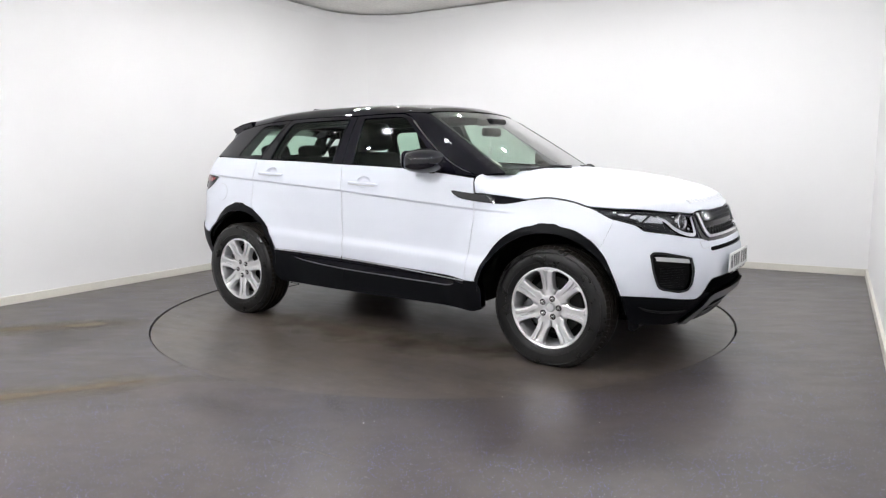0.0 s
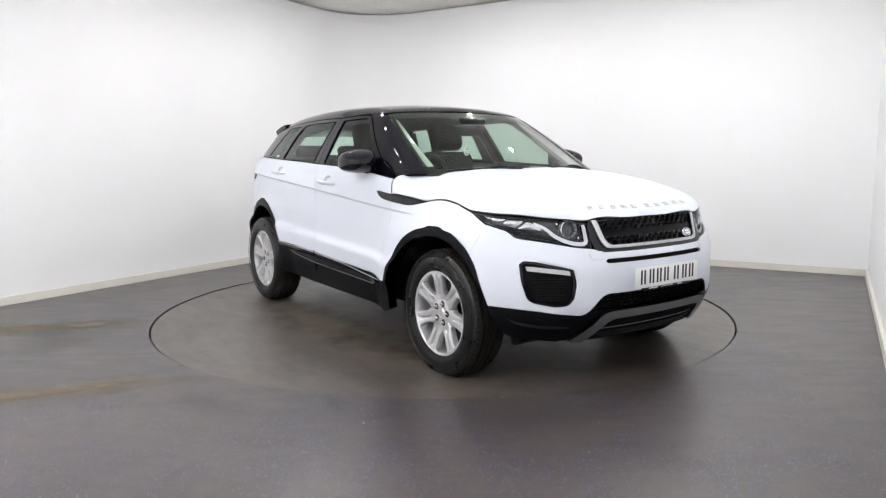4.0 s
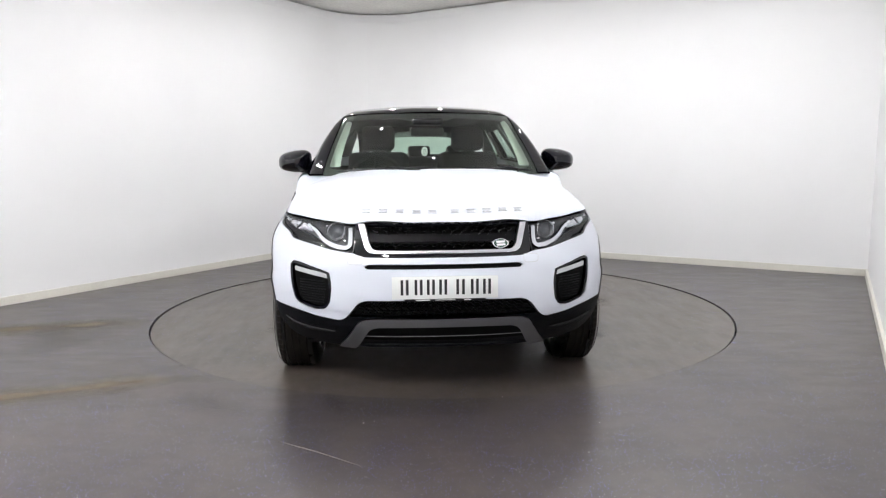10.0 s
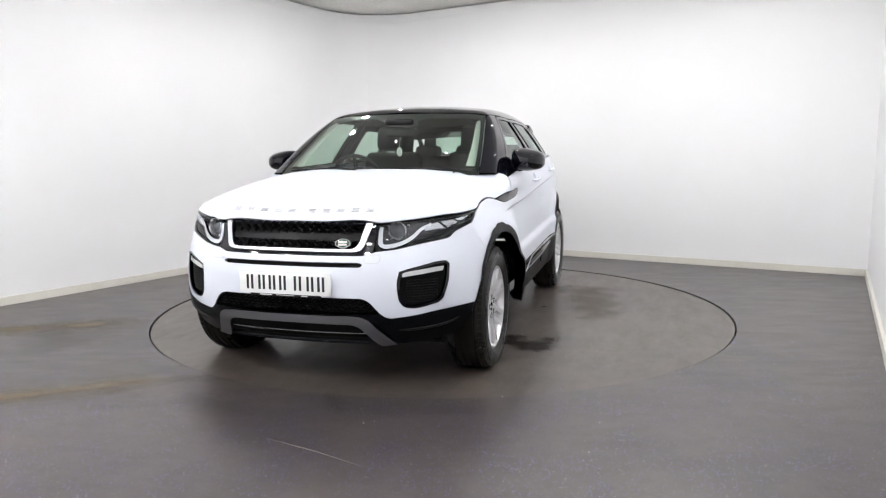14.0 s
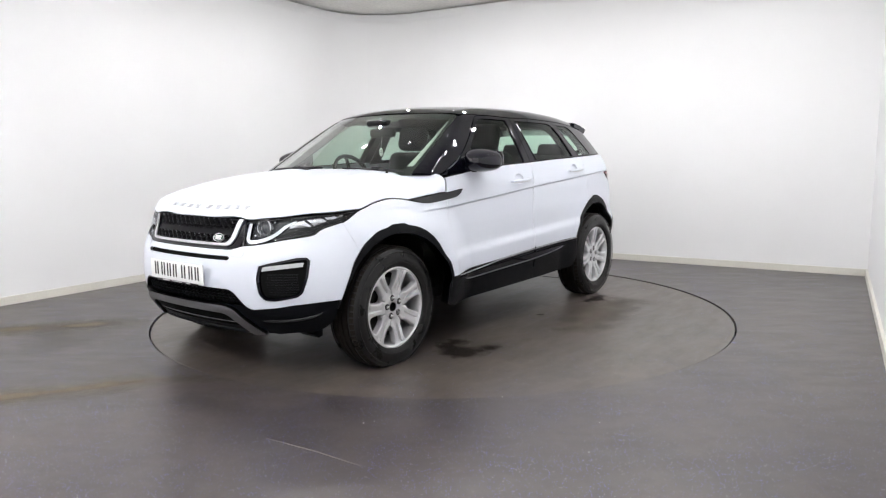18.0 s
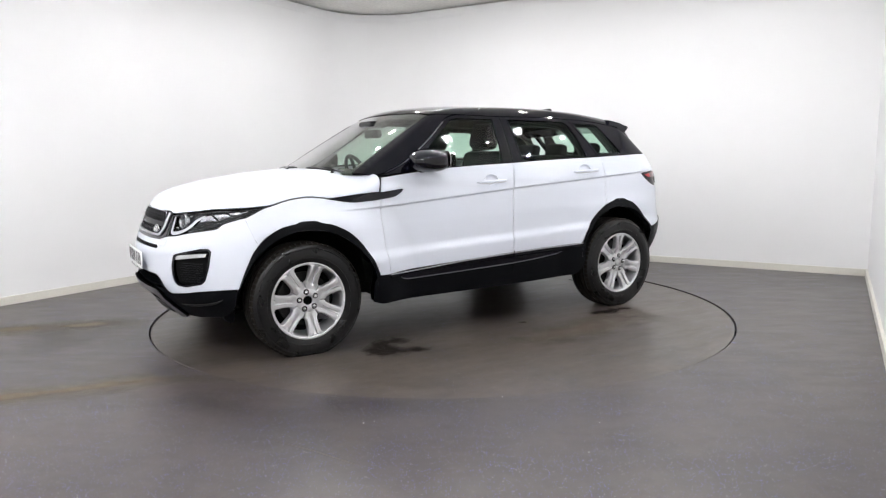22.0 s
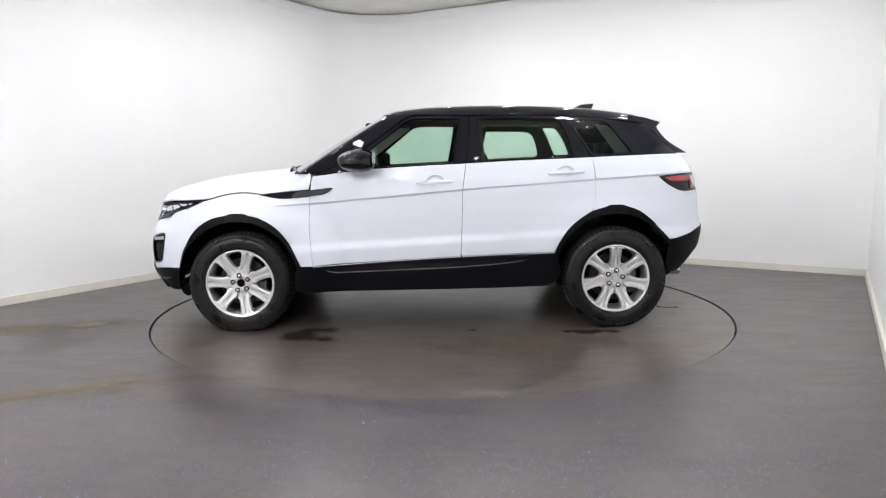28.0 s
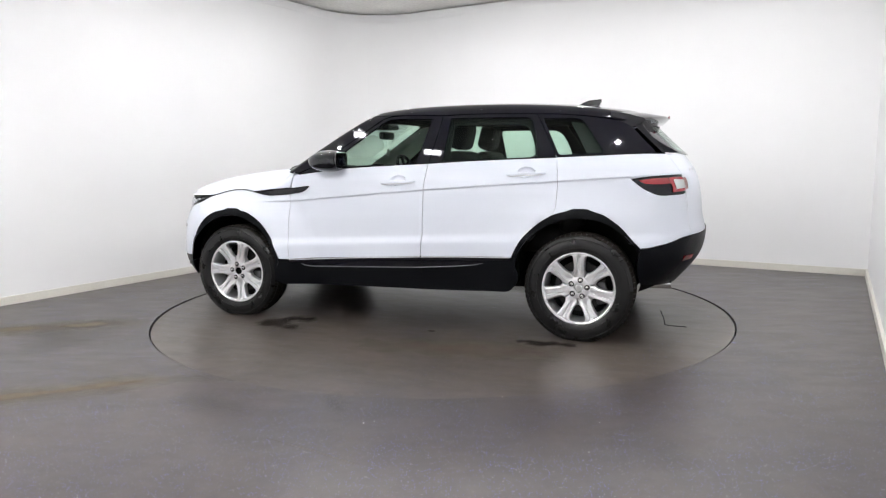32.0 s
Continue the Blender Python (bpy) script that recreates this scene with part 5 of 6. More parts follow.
def hexcell(w, hgt, t, d):
    """A six-sided ring, w by hgt, wall t, depth d, facing z."""
    bm = bmesh.new()
    out = [(w / 2, 0), (w / 4, hgt / 2), (-w / 4, hgt / 2), (-w / 2, 0), (-w / 4, -hgt / 2), (w / 4, -hgt / 2)]
    inn = [(x * (1 - 2 * t / w), y * (1 - 2 * t / hgt)) for x, y in out]
    rows = [[bm.verts.new((x, y, z)) for x, y in ps] for ps, z in ((out, -d), (out, 0), ([(x * 0.5 + a * 0.5, y * 0.5 + b * 0.5) for (x, y), (a, b) in zip(out, inn)], 0.006), (inn, 0), (inn, -d))]
    for A, B in zip(rows, rows[1:]):
        for j in range(6):
            bm.faces.new((A[j], A[(j + 1) % 6], B[(j + 1) % 6], B[j]))
    return bm


def grille():
    back = mirrored_u(chain(P, "f 0 .890, f .25 .890, f .44 .888, f .455 .80, f .45 .735, f .41 .722, f 0 .722"))
    g = panel("grille", FLANK, back, DARK, car, off=-0.055, rim=0, step=0.05, gap=0, label="black honeycomb grille in a silver surround")
    frame_loop = mirrored_u(chain(P, "f 0 .741, f .34 .742, f .375 .748, f .392 .768, f .404 .81, f .424 .884, f .392 .884, f .376 .82, f .368 .785, f .352 .762, f .33 .755, f 0 .754"))
    panel("surround", FLANK, frame_loop, SATIN, g, off=0.004, rim=0.03, step=0.015, gap=0, label="satin silver surround")
    lip = mirrored_u(chain(P, "f 0 .742, f .34 .743, f .377 .749, f .394 .769, f .406 .81, f .426 .886, f .438 .884, f .446 .80, f .44 .742, f .40 .7235, f 0 .7215"))
    panel("lip", FLANK, lip, BLACK, g, off=-0.004, rim=0.03, step=0.02, gap=0, label="gloss black lower lip")
    bar = mirrored_u(chain(P, "f 0 .838, f .36 .838, f .374 .82, f .366 .797, f 0 .797"))
    panel("crossbar", FLANK, bar, GRILLE_BAR, g, off=-0.009, rim=0.02, step=0.025, gap=0, label="gloss black crossbar")
    cap = mirrored_u(chain(P, "f 0 .886, f .38 .886, f .378 .879, f 0 .879"))
    panel("upper_bar", FLANK, cap, BLACK, g, off=-0.004, rim=0.02, step=0.03, gap=0, label="gloss black upper bar")
    bm = hexcell(0.050, 0.030, 0.0042, 0.02)
    first = part("grille_cell", bm, GRILLE_GLOSS, g, "", True, 25)
    rows = [(0.8585, 0.0, 15), (0.7875, 0.0, 15), (0.7690, 0.5, 14), (0.8405, 0.5, 14), (0.8765, 0.5, 14)]
    ob = first
    for z, sh, k in rows:
        for i in range(k):
            y = (i - (k - 1) / 2) * 0.0475
            p = on_front(y, z)
            n = slope(low_body, p[None])[0]
            n[2] *= 0.3
            if ob is None:
                ob = first.copy()
                scene.collection.objects.link(ob)
            ob.matrix_basis = facing(Vector(p) - Vector(n) * 0.006, n)
            ob = None
    # oval badge
    p = on_front(0.285, 0.782)
    n = slope(low_body, p[None])[0]
    m = facing(Vector(p) + Vector(n) * 0.004, n) @ Matrix.Diagonal((1.0, 0.58, 1.0, 1.0))
    bm = bmesh.new()
    lathe(bm, [(0.0005, 0.004), (0.034, 0.003), (0.036, 0.006), (0.041, 0.006), (0.043, 0.0), (0.043, -0.015)], 40, m)
    bd = part("badge", bm, CHROME, g, "small silver oval badge")
    bm = bmesh.new()
    lathe(bm, [(0.0005, 0.0055), (0.034, 0.0045)], 40, m)
    part("badge_face", bm, BADGE_GREEN, bd, "dark green badge face")
    for z in (0.007, -0.008):
        bm = bmesh.new()
        box(bm, (0, z, 0.0065), (0.046, 0.011, 0.002), 0, None)
        bmesh.ops.transform(bm, matrix=facing(Vector(p) + Vector(n) * 0.004, n), verts=bm.verts)
        part("badge_bar", bm, CHROME, bd)
    # raised marks along the front of the bonnet
    ys = [-0.385, -0.30, -0.215, -0.13, -0.05, 0.065, 0.148, 0.230, 0.312, 0.392]
    first = None
    for y in ys:
        p = on_top(1.985 - 0.10 * y * y, y)
        n = slope(low_body, p[None])[0]
        bm = bmesh.new()
        for q in (-0.011, 0.0, 0.011):
            box(bm, (0, q, 0.001), (0.046 if q else 0.030, 0.0055, 0.004), 0.001)
        bmesh.ops.transform(bm, matrix=facing(Vector(p) + Vector(n) * 0.0015, n), verts=bm.verts)
        part("bonnet_mark", bm, MARK_SILVER, car, "silver raised mark")


def number_plate():
    m = pose(2.181, 0, 0.583, 90, 0, 90)
    bm = bmesh.new()
    box(bm, (0, 0, 0), (0.52, 0.111, 0.006), 0.002)
    bmesh.ops.transform(bm, matrix=m, verts=bm.verts)
    pl = part("number_plate", bm, PLATE, car, "white number plate with seven black bars")
    for i, y in enumerate((-0.198, -0.130, -0.070, -0.010, 0.075, 0.145, 0.205)):
        bm = bmesh.new()
        wd = 0.040 if i not in (4,) else 0.044
        # plain upright bars in place of the characters
        for e in (-1, 1):
            box(bm, (y + e * wd * 0.32, 0.003, 0.0036), (0.013, 0.075, 0.001))
        bmesh.ops.transform(bm, matrix=m, verts=bm.verts)
        part("plate_bar", bm, INK, pl)
    bm = bmesh.new()
    box(bm, (0, -0.062, -0.004), (0.40, 0.016, 0.008), 0.002)
    bmesh.ops.transform(bm, matrix=m, verts=bm.verts)
    st = part("plate_holder", bm, TRIM_BLACK, pl, "black plate holder strip")
    for y, w in ((-0.11, 0.07), (0.0, 0.10), (0.11, 0.035)):
        bm = bmesh.new()
        box(bm, (y, -0.061, 0.0006), (w, 0.006 if w < 0.09 else 0.003, 0.001))
        bmesh.ops.transform(bm, matrix=m, verts=bm.verts)
        part("holder_print", bm, PLATE, st)


def front_lower():
    skid = mirrored_u(chain(P, "f 0 .427, f .34 .427, f .395 .421, f .43 .402, f .462 .352, f .495 .300, f .528 .260, f .448 .252, f .420 .283, f .395 .335, f .370 .372, f .335 .384, f .12 .386, f 0 .386"))
    panel("skid_plate", FLANK, skid, SKID, car, off=0.022, rim=0.03, step=0.02, gap=0, label="grey metal skid plate")
    lower = mirrored_u(chain(P, "f 0 .392, f .34 .39, f .385 .36, f .42 .30, f .2 .296, f 0 .296"))
    o = panel("lower_intake", FLANK, lower, DARK, car, off=0.006, rim=0.0, step=0.04, gap=0, label="dark lower air intake")
    bm = bmesh.new()
    tube(bm, [Vector(on_front(y, 0.318)) + Vector((0.012, 0, 0)) for y in np.linspace(-0.40, 0.40, 15)], 0.0022, 6)
    part("intake_strip", bm, SKID, o, "thin grey strip")
    bm = bmesh.new()
    tube(bm, [Vector(on_front(y, 0.262)) + Vector((0.0, 0, 0)) for y in np.linspace(-0.46, 0.46, 15)], 0.014, 8)
    part("splitter", bm, PLASTIC, o, "black lower lip")
    up = mirrored_u(chain(P, "f 0 .512, f .2 .512, f .398 .510, f .435 .488, f .482 .425, f .2 .424, f 0 .424"))
    m = panel("upper_intake", FLANK, up, DARK, car, off=-0.05, rim=0, step=0.05, gap=0, label="dark upper air intake")
    # honeycomb mesh, too fine to pick apart: one joined part
    src = hexcell(0.040, 0.020, 0.0035, 0.012)
    vs0 = np.array([v.co[:] for v in src.verts])
    fs0 = [[v.index for v in f.verts] for f in src.faces]
    src.verts.index_update()
    fs0 = [[v.index for v in f.verts] for f in src.faces]
    src.free()
    vs, fs = [], []
    for r in range(5):
        z = 0.435 + r * 0.0175
        half = 0.465 - (z - 0.43) * 0.75
        k = int(2 * half / 0.036)
        for i in range(k):
            y = (i - (k - 1) / 2) * 0.036 + 0.018 * (r % 2)
            p = on_front(y, z)
            n = slope(low_body, p[None])[0]
            n[2] = 0
            M = np.array(facing(Vector(p) - Vector(n) * 0.02, n))
            b = len(vs)
            vs += list(vs0 @ M[:3, :3].T + M[:3, 3])
            fs += [[b + j for j in f] for f in fs0]
    tagged(mk("intake_mesh", vs, fs, PLASTIC, m, "black honeycomb mesh", False), kind="stuff")
    # swage on each black corner
    for sd in (1, -1):
        bm = bmesh.new()
        pts = [Vector(on_side(x, z)) + Vector((0.004, 0.006, 0)) for x, z in ((1.83, 0.385), (1.86, 0.365), (1.90, 0.352))] + [Vector(on_front(y, z)) + Vector((0.008, 0.004, 0)) for y, z in ((0.68, 0.343), (0.60, 0.338), (0.55, 0.337))]
        tube(bm, pts, [0.002, 0.006, 0.007, 0.007, 0.006, 0.002], 8)
        mirror_bm(bm, sd)
        part("bumper_swage", bm, TRIM_BLACK, car, "black bumper swage")


def door_mirrors():
    for sd, (d1, _, _) in zip((1, -1), doors):
        bm = bmesh.new()
        nu, nv = 28, 18
        rings = []
        for i in range(nv + 1):
            v = -math.pi / 2 + math.pi * i / nv
            rw = []
            for j in range(nu):
                u = 2 * math.pi * j / nu
                f = lambda a, e: math.copysign(abs(a) ** e, a)
                # y across, z up, x forward
                yy, zz, xx = f(math.cos(v), 0.50) * f(math.cos(u), 0.52), f(math.cos(v), 0.50) * f(math.sin(u), 0.62), f(math.sin(v), 0.9)
                x = 0.150 * xx if xx > 0 else 0.100 * xx
                # narrower towards the front and the outer end, flat below
                nar = 1 - 0.28 * max(xx, 0) ** 2
                y = 0.115 * yy * nar
                z = (0.080 if zz > 0 else 0.076) * zz * nar * (1 - 0.18 * max(yy, 0))
                rw.append(bm.verts.new((0.465 + x, 0.940 + y, 1.188 + z - 0.02 * yy * (zz > 0) * 0.5)))
            rings.append(rw)
        for A, B in zip(rings, rings[1:]):
            for j in range(nu):
                bm.faces.new((A[j], A[(j + 1) % nu], B[(j + 1) % nu], B[j]))
        bmesh.ops.remove_doubles(bm, verts=bm.verts, dist=0.0005)
        mirror_bm(bm, sd)
        h = part("door_mirror", bm, BLACK, d1, "gloss black door mirror", True, 80)
        bm = bmesh.new()
        loop = []
        for j in range(32):
            u = 2 * math.pi * j / 32
            f = lambda a, e: math.copysign(abs(a) ** e, a)
            loop.append((0.940 + 0.092 * f(math.cos(u), 0.6), 1.196 + 0.060 * f(math.sin(u), 0.6)))
        a = [bm.verts.new((0.3665, y, z)) for y, z in loop]
        b = [bm.verts.new((0.369, y, z)) for y, z in loop]
        bm.faces.new(a)
        for j in range(32):
            bm.faces.new((a[j], b[j], b[(j + 1) % 32], a[(j + 1) % 32]))
        mirror_bm(bm, sd)
        part("mirror_glass", bm, MIRROR, h, "mirror glass")
        bm = bmesh.new()
        tube(bm, [(0.50, 0.90, 1.135), (0.52, 0.85, 1.128), (0.54, 0.79, 1.128)], [0.024, 0.022, 0.026], 10)
        mirror_bm(bm, sd)
        part("mirror_arm", bm, BLACK, h, "gloss black mirror arm")


def wipers():
    # black scuttle between bonnet and glass
    vs, fs = [], []
    k = 25
    for i in range(k):
        y = -0.74 + 1.48 * i / (k - 1)
        a = on_top(1.06 - 0.33 * y * y - 0.06 * (abs(y) > 0.6) * 0, y)
        b = march(top_body, np.array([[-0.5, y, 1.115 - 0.03 * y * y]]), np.array([[1.0, 0.0, 0.0]]))[0]
        b[0] = min(b[0], a[0] - 0.02)
        vs += [(a[0], y, a[2] - 0.012), (a[0] - 0.03, y, a[2] - 0.006), (b[0], y, b[2] + 0.0), (b[0] - 0.04, y, b[2] - 0.03)]
    for i in range(k - 1):
        for j in range(3):
            fs.append((4 * i + j, 4 * i + 4 + j, 4 * i + 5 + j, 4 * i + 1 + j))
    mk("scuttle", vs, fs, TRIM_BLACK, car, "black plastic scuttle panel")

    def glass_pt(y, z):
        return Vector(march(top_body, np.array([[-0.5, y, z]]), np.array([[1.0, 0.0, 0.0]]))[0])

    for ys, piv in ((np.linspace(-0.60, 0.02, 9), -0.08), (np.linspace(0.20, 0.66, 9), 0.56)):
        bm = bmesh.new()
        tube(bm, [glass_pt(y, 1.136 - 0.05 * y * y) + Vector((0.016, 0, 0.010)) for y in ys], [0.004] + [0.008] * 7 + [0.004], 6)
        w = part("wiper", bm, TRIM_BLACK, car, "black wiper blade")
        bm = bmesh.new()
        mid = ys[4]
        tube(bm, [glass_pt(mid, 1.136) + Vector((0.022, 0, 0.012)), glass_pt((mid + piv) / 2, 1.134) + Vector((0.032, 0, 0.012)), glass_pt(piv, 1.125) + Vector((0.035, 0, 0.006)), glass_pt(piv, 1.115) + Vector((0.035, 0, -0.02))], [0.006, 0.009, 0.011, 0.010], 8)
        part("wiper_arm", bm, TRIM_BLACK, w, "black wiper arm")


def tail_lamps():
    outline = chain(P, TAIL_LAMP)
    red = chain(P, "s -1.685 1.058, s -1.78 1.070, s -1.86 1.074, s -1.885 1.035, s -1.84 1.030, s -1.78 1.030, s -1.72 1.034")
    frame_p = chain(P, "s -1.865 1.073, r .70 1.078, r .60 1.074, r .58 1.04, r .59 1.0, r .66 .982, r .74 .978, s -1.895 .985, s -1.895 1.01, s -1.88 1.04")
    white = chain(P, "s -1.895 1.055, r .72 1.062, r .64 1.058, r .63 1.005, r .72 .998, s -1.915 1.005")
    for sd in (1, -1):
        h = panel("tail_lamp", FLANK, outline, BLACK, car, flip=sd, off=-0.006, rim=0.02, step=0.02, gap=0.002, label="red and clear tail lamp in black")
        panel("red_lens", FLANK, red, RED, h, flip=sd, off=0.0, rim=0.006, step=0.015, gap=0.001, label="red lens bar")
        panel("red_frame", FLANK, frame_p, RED, h, flip=sd, off=0.0, rim=0.006, step=0.015, gap=0.001, label="red lens frame")
        panel("clear_lens", FLANK, white, CLEARWHITE, h, flip=sd, off=0.003, rim=0.006, step=0.015, gap=0.001, label="clear white lens")
    for y, w in ((0.42, 0.10), (0.30, 0.06)):
        p = on_rear(y, 1.12)
        bm = bmesh.new()
        box(bm, (p[0] - 0.002, y, 1.12), (0.006, w, 0.022), 0.002)
        part("rear_badge", bm, SATIN, car, "silver tailgate badge bar")


def cabin():
    def soft_box(name, c, s, bevel, mat, parent, label="", m=None):
        bm = bmesh.new()
        box(bm, c, s, bevel, m, 4)
        return part(name, bm, mat, parent, label, True, 60)

    tilt = Matrix.Rotation(radians(-14), 4, "Y")
    for y in (0.37, -0.37):
        s = soft_box("front_seat", (-0.03, y, 0.66), (0.50, 0.50, 0.20), 0.07, CLOTH, car, "dark leather front seat")
        soft_box("backrest", (-0.315, y, 0.96), (0.15, 0.50, 0.60), 0.06, CLOTH, s, "dark leather backrest", tilt)
        soft_box("headrest", (-0.365, y, 1.368), (0.135, 0.27, 0.205), 0.05, CLOTH, s, "dark headrest", tilt)
        for e in (-0.06, 0.06):
            bm = bmesh.new()
            tube(bm, [(-0.335, y + e, 1.18), (-0.36, y + e, 1.33)], 0.006, 8)
            part("headrest_post", bm, CHROME, s)
    b = soft_box("rear_bench", (-1.00, 0, 0.64), (0.48, 1.26, 0.20), 0.06, CLOTH, car, "dark leather rear bench")
    soft_box("backrest", (-1.30, 0, 0.94), (0.15, 1.30, 0.58), 0.05, CLOTH, b, "dark rear backrest", Matrix.Rotation(radians(-20), 4, "Y"))
    for y, w in ((0.40, 0.26), (0.0, 0.22), (-0.40, 0.26)):
        soft_box("headrest", (-1.42, y, 1.255), (0.10, w, 0.13), 0.035, CLOTH, b, "dark rear headrest", Matrix.Rotation(radians(-16), 4, "Y"))
    d = soft_box("dashboard", (0.62, 0, 0.90), (0.42, 1.40, 0.34), 0.09, DASH, car, "dark moulded dashboard")
    soft_box("dial_cowl", (0.56, -0.37, 1.08), (0.22, 0.40, 0.09), 0.04, DASH, d, "dark instrument cowl")
    soft_box("centre_console", (0.15, 0, 0.70), (0.75, 0.26, 0.28), 0.05, DASH, car, "dark centre console")
    # steering wheel
    bm = bmesh.new()
    m = Matrix.Translation((0.385, -0.37, 1.055)) @ Matrix.Rotation(radians(-66), 4, "Y")
    tube(bm, [m @ Vector((0.188 * math.cos(a), 0.188 * math.sin(a), 0)) for a in [2 * math.pi * i / 36 for i in range(36)]], 0.015, 10, True)
    w = part("steering_wheel", bm, DASH, car, "black leather steering wheel")
    bm = bmesh.new()
    lathe(bm, [(0.0005, 0.02), (0.05, 0.018), (0.068, 0.0), (0.06, -0.03)], 24, m)
    part("wheel_boss", bm, DASH, w, "black airbag boss")
    for a in (0, 180, 270):
        bm = bmesh.new()
        q = radians(a + 90)
        tube(bm, [m @ Vector((0.05 * math.cos(q), 0.05 * math.sin(q), -0.005)), m @ Vector((0.18 * math.cos(q), 0.18 * math.sin(q), 0))], 0.014, 8)
        part("wheel_spoke", bm, DASH, w)
    soft_box("rear_view_mirror", (0.43, 0, 1.392), (0.045, 0.24, 0.065), 0.02, TRIM_BLACK, car, "black rear-view mirror")
    soft_box("sensor_pod", (0.43, 0, 1.462), (0.14, 0.22, 0.05), 0.02, TRIM_BLACK, car, "black sensor pod behind the glass")
    soft_box("tow_shelf", (-1.62, 0, 0.98), (0.40, 1.15, 0.03), 0.01, DASH, car, "dark parcel shelf")
    # headlining and pale pillar trims
    lining = "f 0 1.525, f .25 1.52, f .56 1.505, s .10 1.505, s -.1 1.505, s -.3 1.500, s -.60 1.505, s -.99 1.497, s -1.2 1.487, s -1.40 1.465, r .50 1.45, r .3 1.455, r 0 1.46"
    panel("headlining", ROOFING, mirrored(chain(R, lining)), LINER, car, off=-0.035, rim=0, step=0.07, gap=0, label="dark fabric headlining")
    trim = "s .76 1.12, s .58 1.176, s .36 1.335, s .17 1.480, f .545 1.49, f .56 1.42, f .585 1.30, f .60 1.18"
    bpil = "s -.215 1.19, s -.250 1.49, s -.35 1.49, s -.35 1.19"
    cpil = "s -1.04 1.22, s -1.00 1.38, s -.95 1.48, s -1.03 1.475, s -1.16 1.235"
    dpil = "s -1.36 1.230, s -1.22 1.462, s -1.52 1.42, s -1.68 1.25"
    for sd in (1, -1):
        panel("pillar_trim", ROOFING, chain(R, trim), LIGHT_TRIM, car, flip=sd, off=-0.03, rim=0.0, step=0.04, gap=0, label="pale windscreen pillar trim")
        for tx in (bpil, cpil, dpil):
            panel("pillar_trim", ROOFING, chain(R, tx), DASH, car, flip=sd, off=-0.03, rim=0.0, step=0.05, gap=0, label="dark pillar trim")
    # hanging tag
    bm = bmesh.new()
    m = pose(0.43, -0.02, 1.253, 90, 0, 78) @ Matrix.Diagonal((0.72, 1.0, 1.0, 1.0))
    lathe(bm, [(0.0005, 0.002), (0.031, 0.002), (0.033, 0.0), (0.031, -0.002), (0.0005, -0.002)], 28, m)
    tg = part("hanging_tag", bm, WHITE, car, "white oval air freshener tag on a cord")
    bm = bmesh.new()
    tube(bm, [(0.43, -0.02, 1.285), (0.43, -0.01, 1.37)], 0.0015, 6)
    part("cord", bm, WHITE, tg)
    for z in (1.265, 1.250, 1.236):
        bm = bmesh.new()
        box(bm, (0, 0, 0), (0.024, 0.005, 0.001), 0)
        bmesh.ops.transform(bm, matrix=pose(0.43, -0.02, z, 90, 0, 78) @ Matrix.Translation((0, 0, 0.0026)), verts=bm.verts)
        part("tag_print", bm, LAMP_GREY, tg)


def film(name, loop, z, mat, parent, label, jag=0.02, step=0.05, seed=3):
    """A thin film lying on the floor, thick in the middle and thinning to nothing at its edge."""
    rnd = random.Random(seed)
    lp = smooth_loop(loop, step * 0.8, sharp=100)
    lp = lp + np.array([[rnd.uniform(-jag, jag), rnd.uniform(-jag, jag)] for _ in lp])
    v, f, _ = sheet(lp, [], step)
    d = np.min(np.hypot(v[:, 0][:, None] - lp[None, :, 0], v[:, 1][:, None] - lp[None, :, 1]), 1)
    ob = mk(name, [(x, y, z) for x, y in v], f, mat, parent, label, False)
    at = ob.data.attributes.new("thick", "FLOAT", "POINT")
    at.data.foreach_set("value", list(np.clip(d / max(d.max(), 1e-6), 0, 1)))
    for p in ob.data.polygons:
        if p.normal.z < 0:
            ob.data.flip_normals()
            break
    return ob


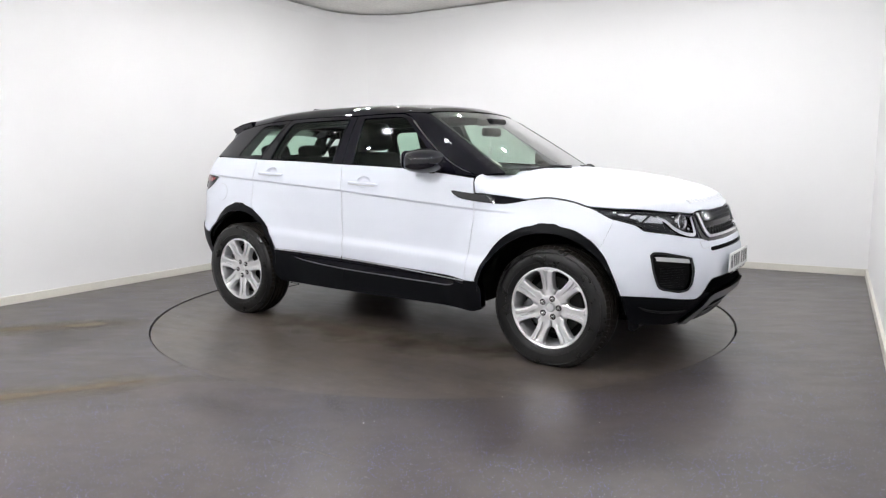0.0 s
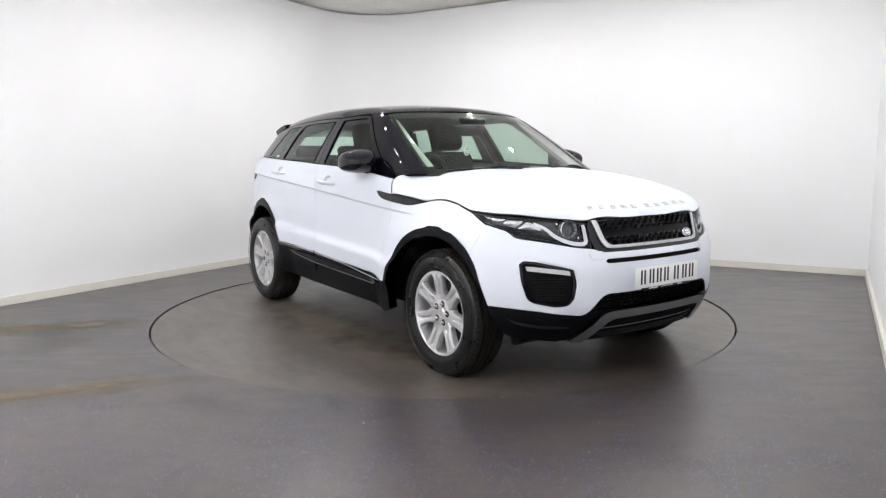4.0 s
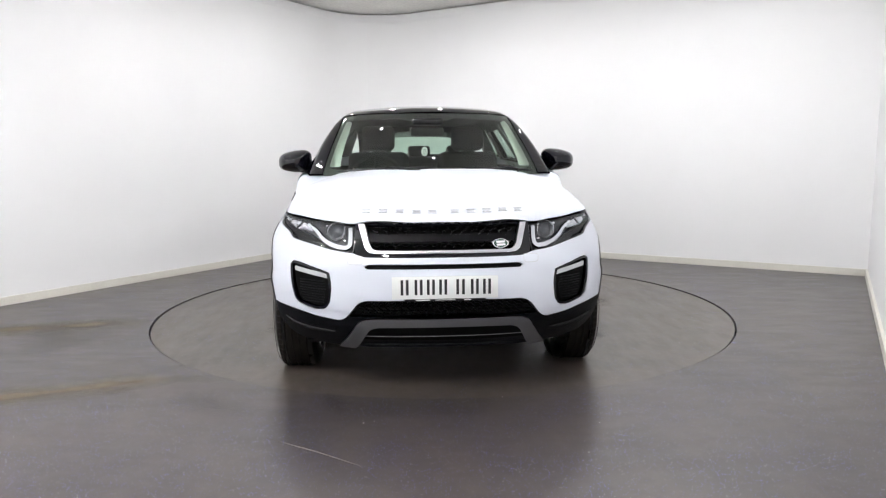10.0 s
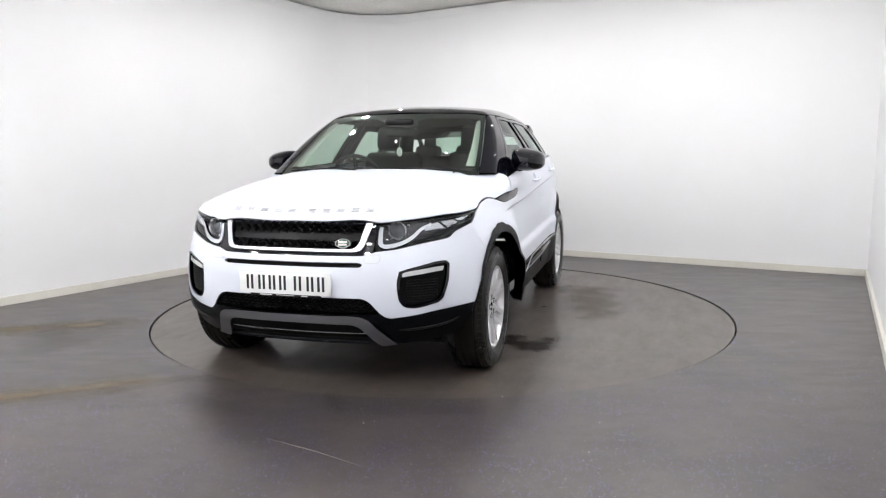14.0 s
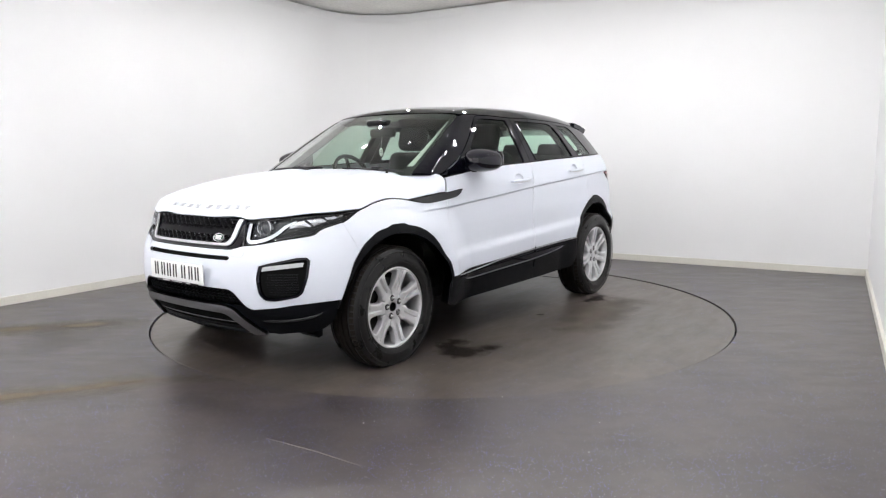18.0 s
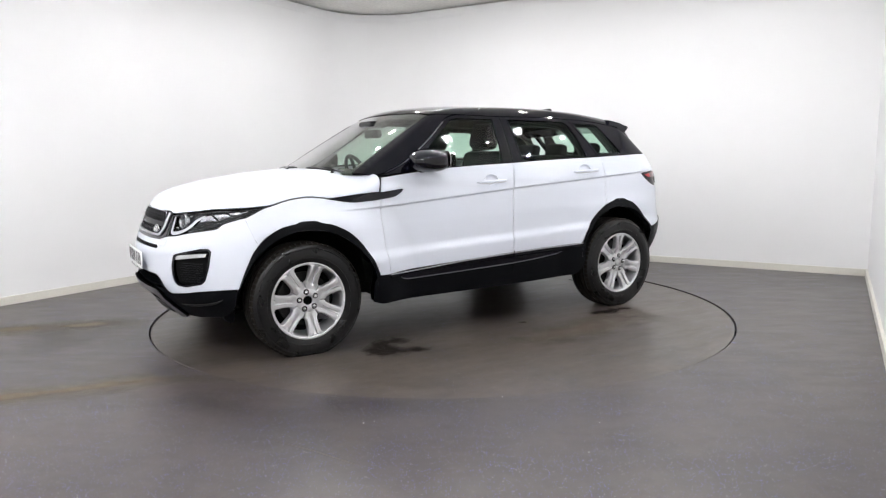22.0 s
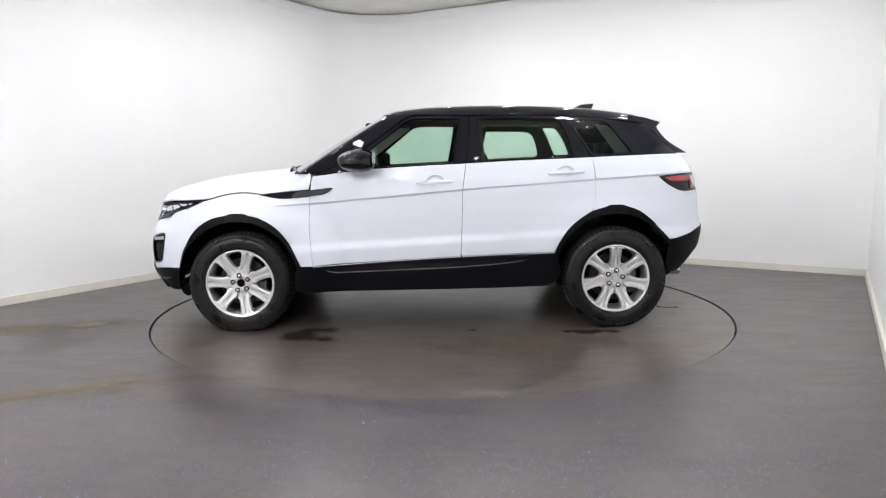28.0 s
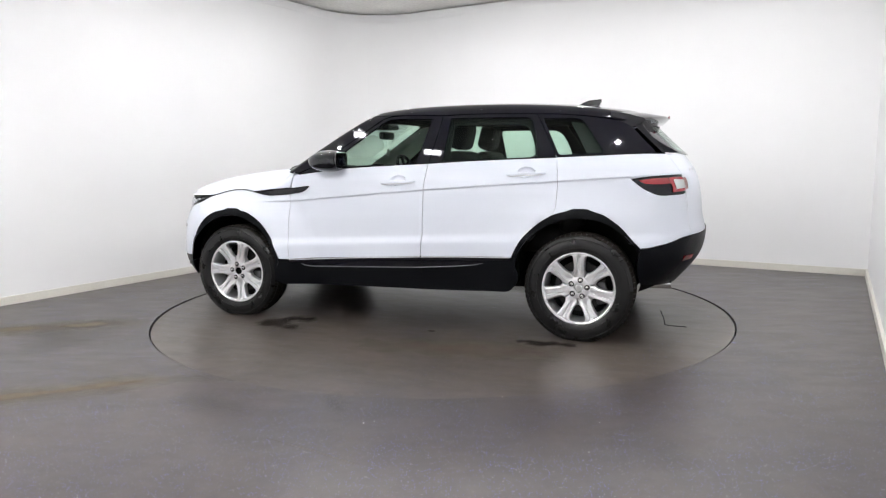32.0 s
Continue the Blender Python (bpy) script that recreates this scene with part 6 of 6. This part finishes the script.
def floor_marks():
    puddle = [(0.95, 0.63), (0.75, 0.66), (0.72, 0.83), (0.84, 0.90), (0.66, 1.04), (0.78, 1.14), (0.96, 1.10), (1.13, 1.10), (1.19, 0.93), (1.13, 0.76)]
    film("damp_mark", puddle, 0.0008, DAMP, turntable, "dark damp patch", 0.02, 0.03, 4)
    film("damp_mark", [(-0.80, 0.80), (-1.2, 0.80), (-1.24, 0.92), (-0.98, 0.97), (-0.82, 0.90)], 0.0008, DAMP, turntable, "dark damp patch", 0.02, 0.03, 5)
    film("damp_mark", [(-0.17, 0.76), (-0.24, 0.77), (-0.25, 0.83), (-0.17, 0.83)], 0.0008, DAMP, turntable, "small dark damp spot", 0.01, 0.015, 6)
    film("rust_smear", [(0.1, 1.0), (-0.6, 0.85), (-1.3, 0.85), (-1.35, 1.25), (-0.7, 1.45), (-0.1, 1.48), (0.3, 1.3)], 0.0005, RUST_DUST, turntable, "thin brown dusty smear", 0.02, 0.06, 7)
    film("rust_smear", [(1.3, -0.6), (0.6, -0.75), (-0.6, -0.7), (-1.4, -0.8), (-1.2, -1.2), (0.2, -1.4), (1.2, -1.2)], 0.0005, RUST_DUST, turntable, "thin brown dusty smear", 0.02, 0.06, 8)
    bm = bmesh.new()
    tube(bm, [(-1.70, -0.37, 0.001), (-1.735, -0.1, 0.001), (-1.75, 0.10, 0.001), (-1.78, 0.125, 0.001), (-1.90, 0.13, 0.001)], 0.0035, 5)
    part("scuff_line", bm, DARK, turntable, "thin dark scuff line")
    tagged(film("dust_streak", [(-3.9, -1.1), (-3.6, -0.55), (-2.9, -0.40), (-2.28, -0.27), (-2.12, -0.62), (-3.05, -0.98)], 0.0012, TAN_DUST, None, "", 0.02, 0.05, 9), "long tan dust streak on the dark floor", "dust streak", kind="stuff")
    tagged(film("dust_streak", [(-2.9, -2.75), (-2.5, -2.0), (-2.0, -1.80), (-1.58, -1.66), (-1.05, -1.93), (-1.5, -2.05), (-2.2, -2.42)], 0.0012, TAN_DUST, None, "", 0.02, 0.05, 10), "long tan dust streak on the dark floor", "dust streak", kind="stuff")
    for nm, lp, mt, say in (("floor_smudge", [(-1.49, -2.06), (-1.29, -2.01), (-1.05, -2.13), (-0.82, -2.35), (-0.98, -2.56), (-1.31, -2.44)], SMUDGE, "dark scuffed smudge on the vinyl floor"),
                            ("floor_smudge", [(-0.66, -2.17), (-0.55, -2.08), (-0.41, -2.28), (-0.46, -2.52), (-0.59, -2.45)], SMUDGE, "dark scuffed smudge on the vinyl floor"),
                            ("dust_haze", [(-3.2, -1.0), (-2.94, -0.28), (-2.34, -0.5), (-2.22, -0.85), (-2.12, -1.25), (-2.53, -1.5)], HAZE, "thin pale dust on the vinyl floor")):
        tagged(film(nm, lp, 0.0010, mt, None, "", 0.02, 0.05, 31), say, "floor mark", kind="stuff")
    # bits of paper and grit
    vs, fs = [], []
    rnd = random.Random(12)
    spots = [(-2.06, -1.17), (-1.5, -1.7), (-1.76, -2.32), (-0.37, -2.56), (0.3, -2.22)] + [(rnd.uniform(-2.6, 2.2), rnd.uniform(-3.0, -2.3)) for _ in range(7)]
    for i, (x, y) in enumerate(spots):
        r, b = 0.0045 if i < 5 else 0.0025, len(vs)
        vs += [(x + r * math.cos(a) * rnd.uniform(0.7, 1.2), y + r * math.sin(a), 0.002) for a in [2 * math.pi * k / 5 for k in range(5)]] + [(x, y, 0.0045)]
        fs += [(b + k, b + (k + 1) % 5, b + 5) for k in range(5)]
    tagged(mk("paper_specks", vs, fs, WHITE, None, "", False), "tiny white specks scattered on the dark floor", "specks", kind="stuff")
    bm = bmesh.new()
    tube(bm, [(-0.78, -2.72, 0.0005), (-0.53, -2.87, 0.0005), (-0.33, -3.01, 0.0005)], [0.001, 0.0025, 0.001], 5)
    tagged(part("scratch_line", bm, HAZE_LINE, None), "thin pale scratch in the vinyl floor", "scratch", kind="stuff")
    film("rust_smear", [(0.22, -0.91), (0.48, -0.68), (0.69, -0.93), (0.51, -1.42), (0.27, -1.34)], 0.0007, SMUDGE, turntable, "dark scuffed smudge", 0.02, 0.05, 33)
    for i, (x, y, r) in enumerate(((-1.626, -1.655, 0.012), (-1.553, -1.634, 0.020))):
        tagged(film("floor_spot", [(x + r * math.cos(a), y + r * math.sin(a)) for a in [2 * math.pi * k / 12 for k in range(12)]], 0.0016, DAMP_DOT, None, "", 0.003, 0.008, 20 + i), "small dark drip on the vinyl floor", "drip", kind="stuff")



def wheel_deflectors():
    """Small flaps hanging ahead of the front wheels."""
    for sd in (1, -1):
        bm = bmesh.new()
        vs = [bm.verts.new((x, y * sd, z)) for y in (0.58, 0.72) for x, z in ((1.82, 0.30), (1.735, 0.30), (1.745, 0.225), (1.77, 0.218), (1.80, 0.24))]
        bm.faces.new(vs[:5]), bm.faces.new(vs[5:])
        for j in range(5):
            bm.faces.new((vs[j], vs[(j + 1) % 5], vs[5 + (j + 1) % 5], vs[5 + j]))
        part("wheel_deflector", bm, PLASTIC, car, "black rubber air deflector")


HAZE_LINE = surface("pale_scratch", (0.12, 0.105, 0.09), 0.6, vary=0.1)
DAMP_DOT = dust("drip", (0.012, 0.011, 0.010), 0.95, 0.3, 3.0, 0.1)

headlamps()
fog_lamps()
grille()
number_plate()
front_lower()
wheel_deflectors()
door_mirrors()
wipers()
tail_lamps()
cabin()
floor_marks()


def motions():
    rows, disc = [], []
    for i in range(65):
        t = i / 2
        a = heading(t)
        c, s = math.cos(radians(a)), math.sin(radians(a))
        rows.append((t, pose(CAR_X * c - CAR_Y * s, CAR_X * s + CAR_Y * c, 0.001, 0, 0, a)))
        disc.append((t, pose(0, 0, TABLE_Z, 0, 0, a)))
    walk(car, rows)
    walk(turntable, disc)


motions()
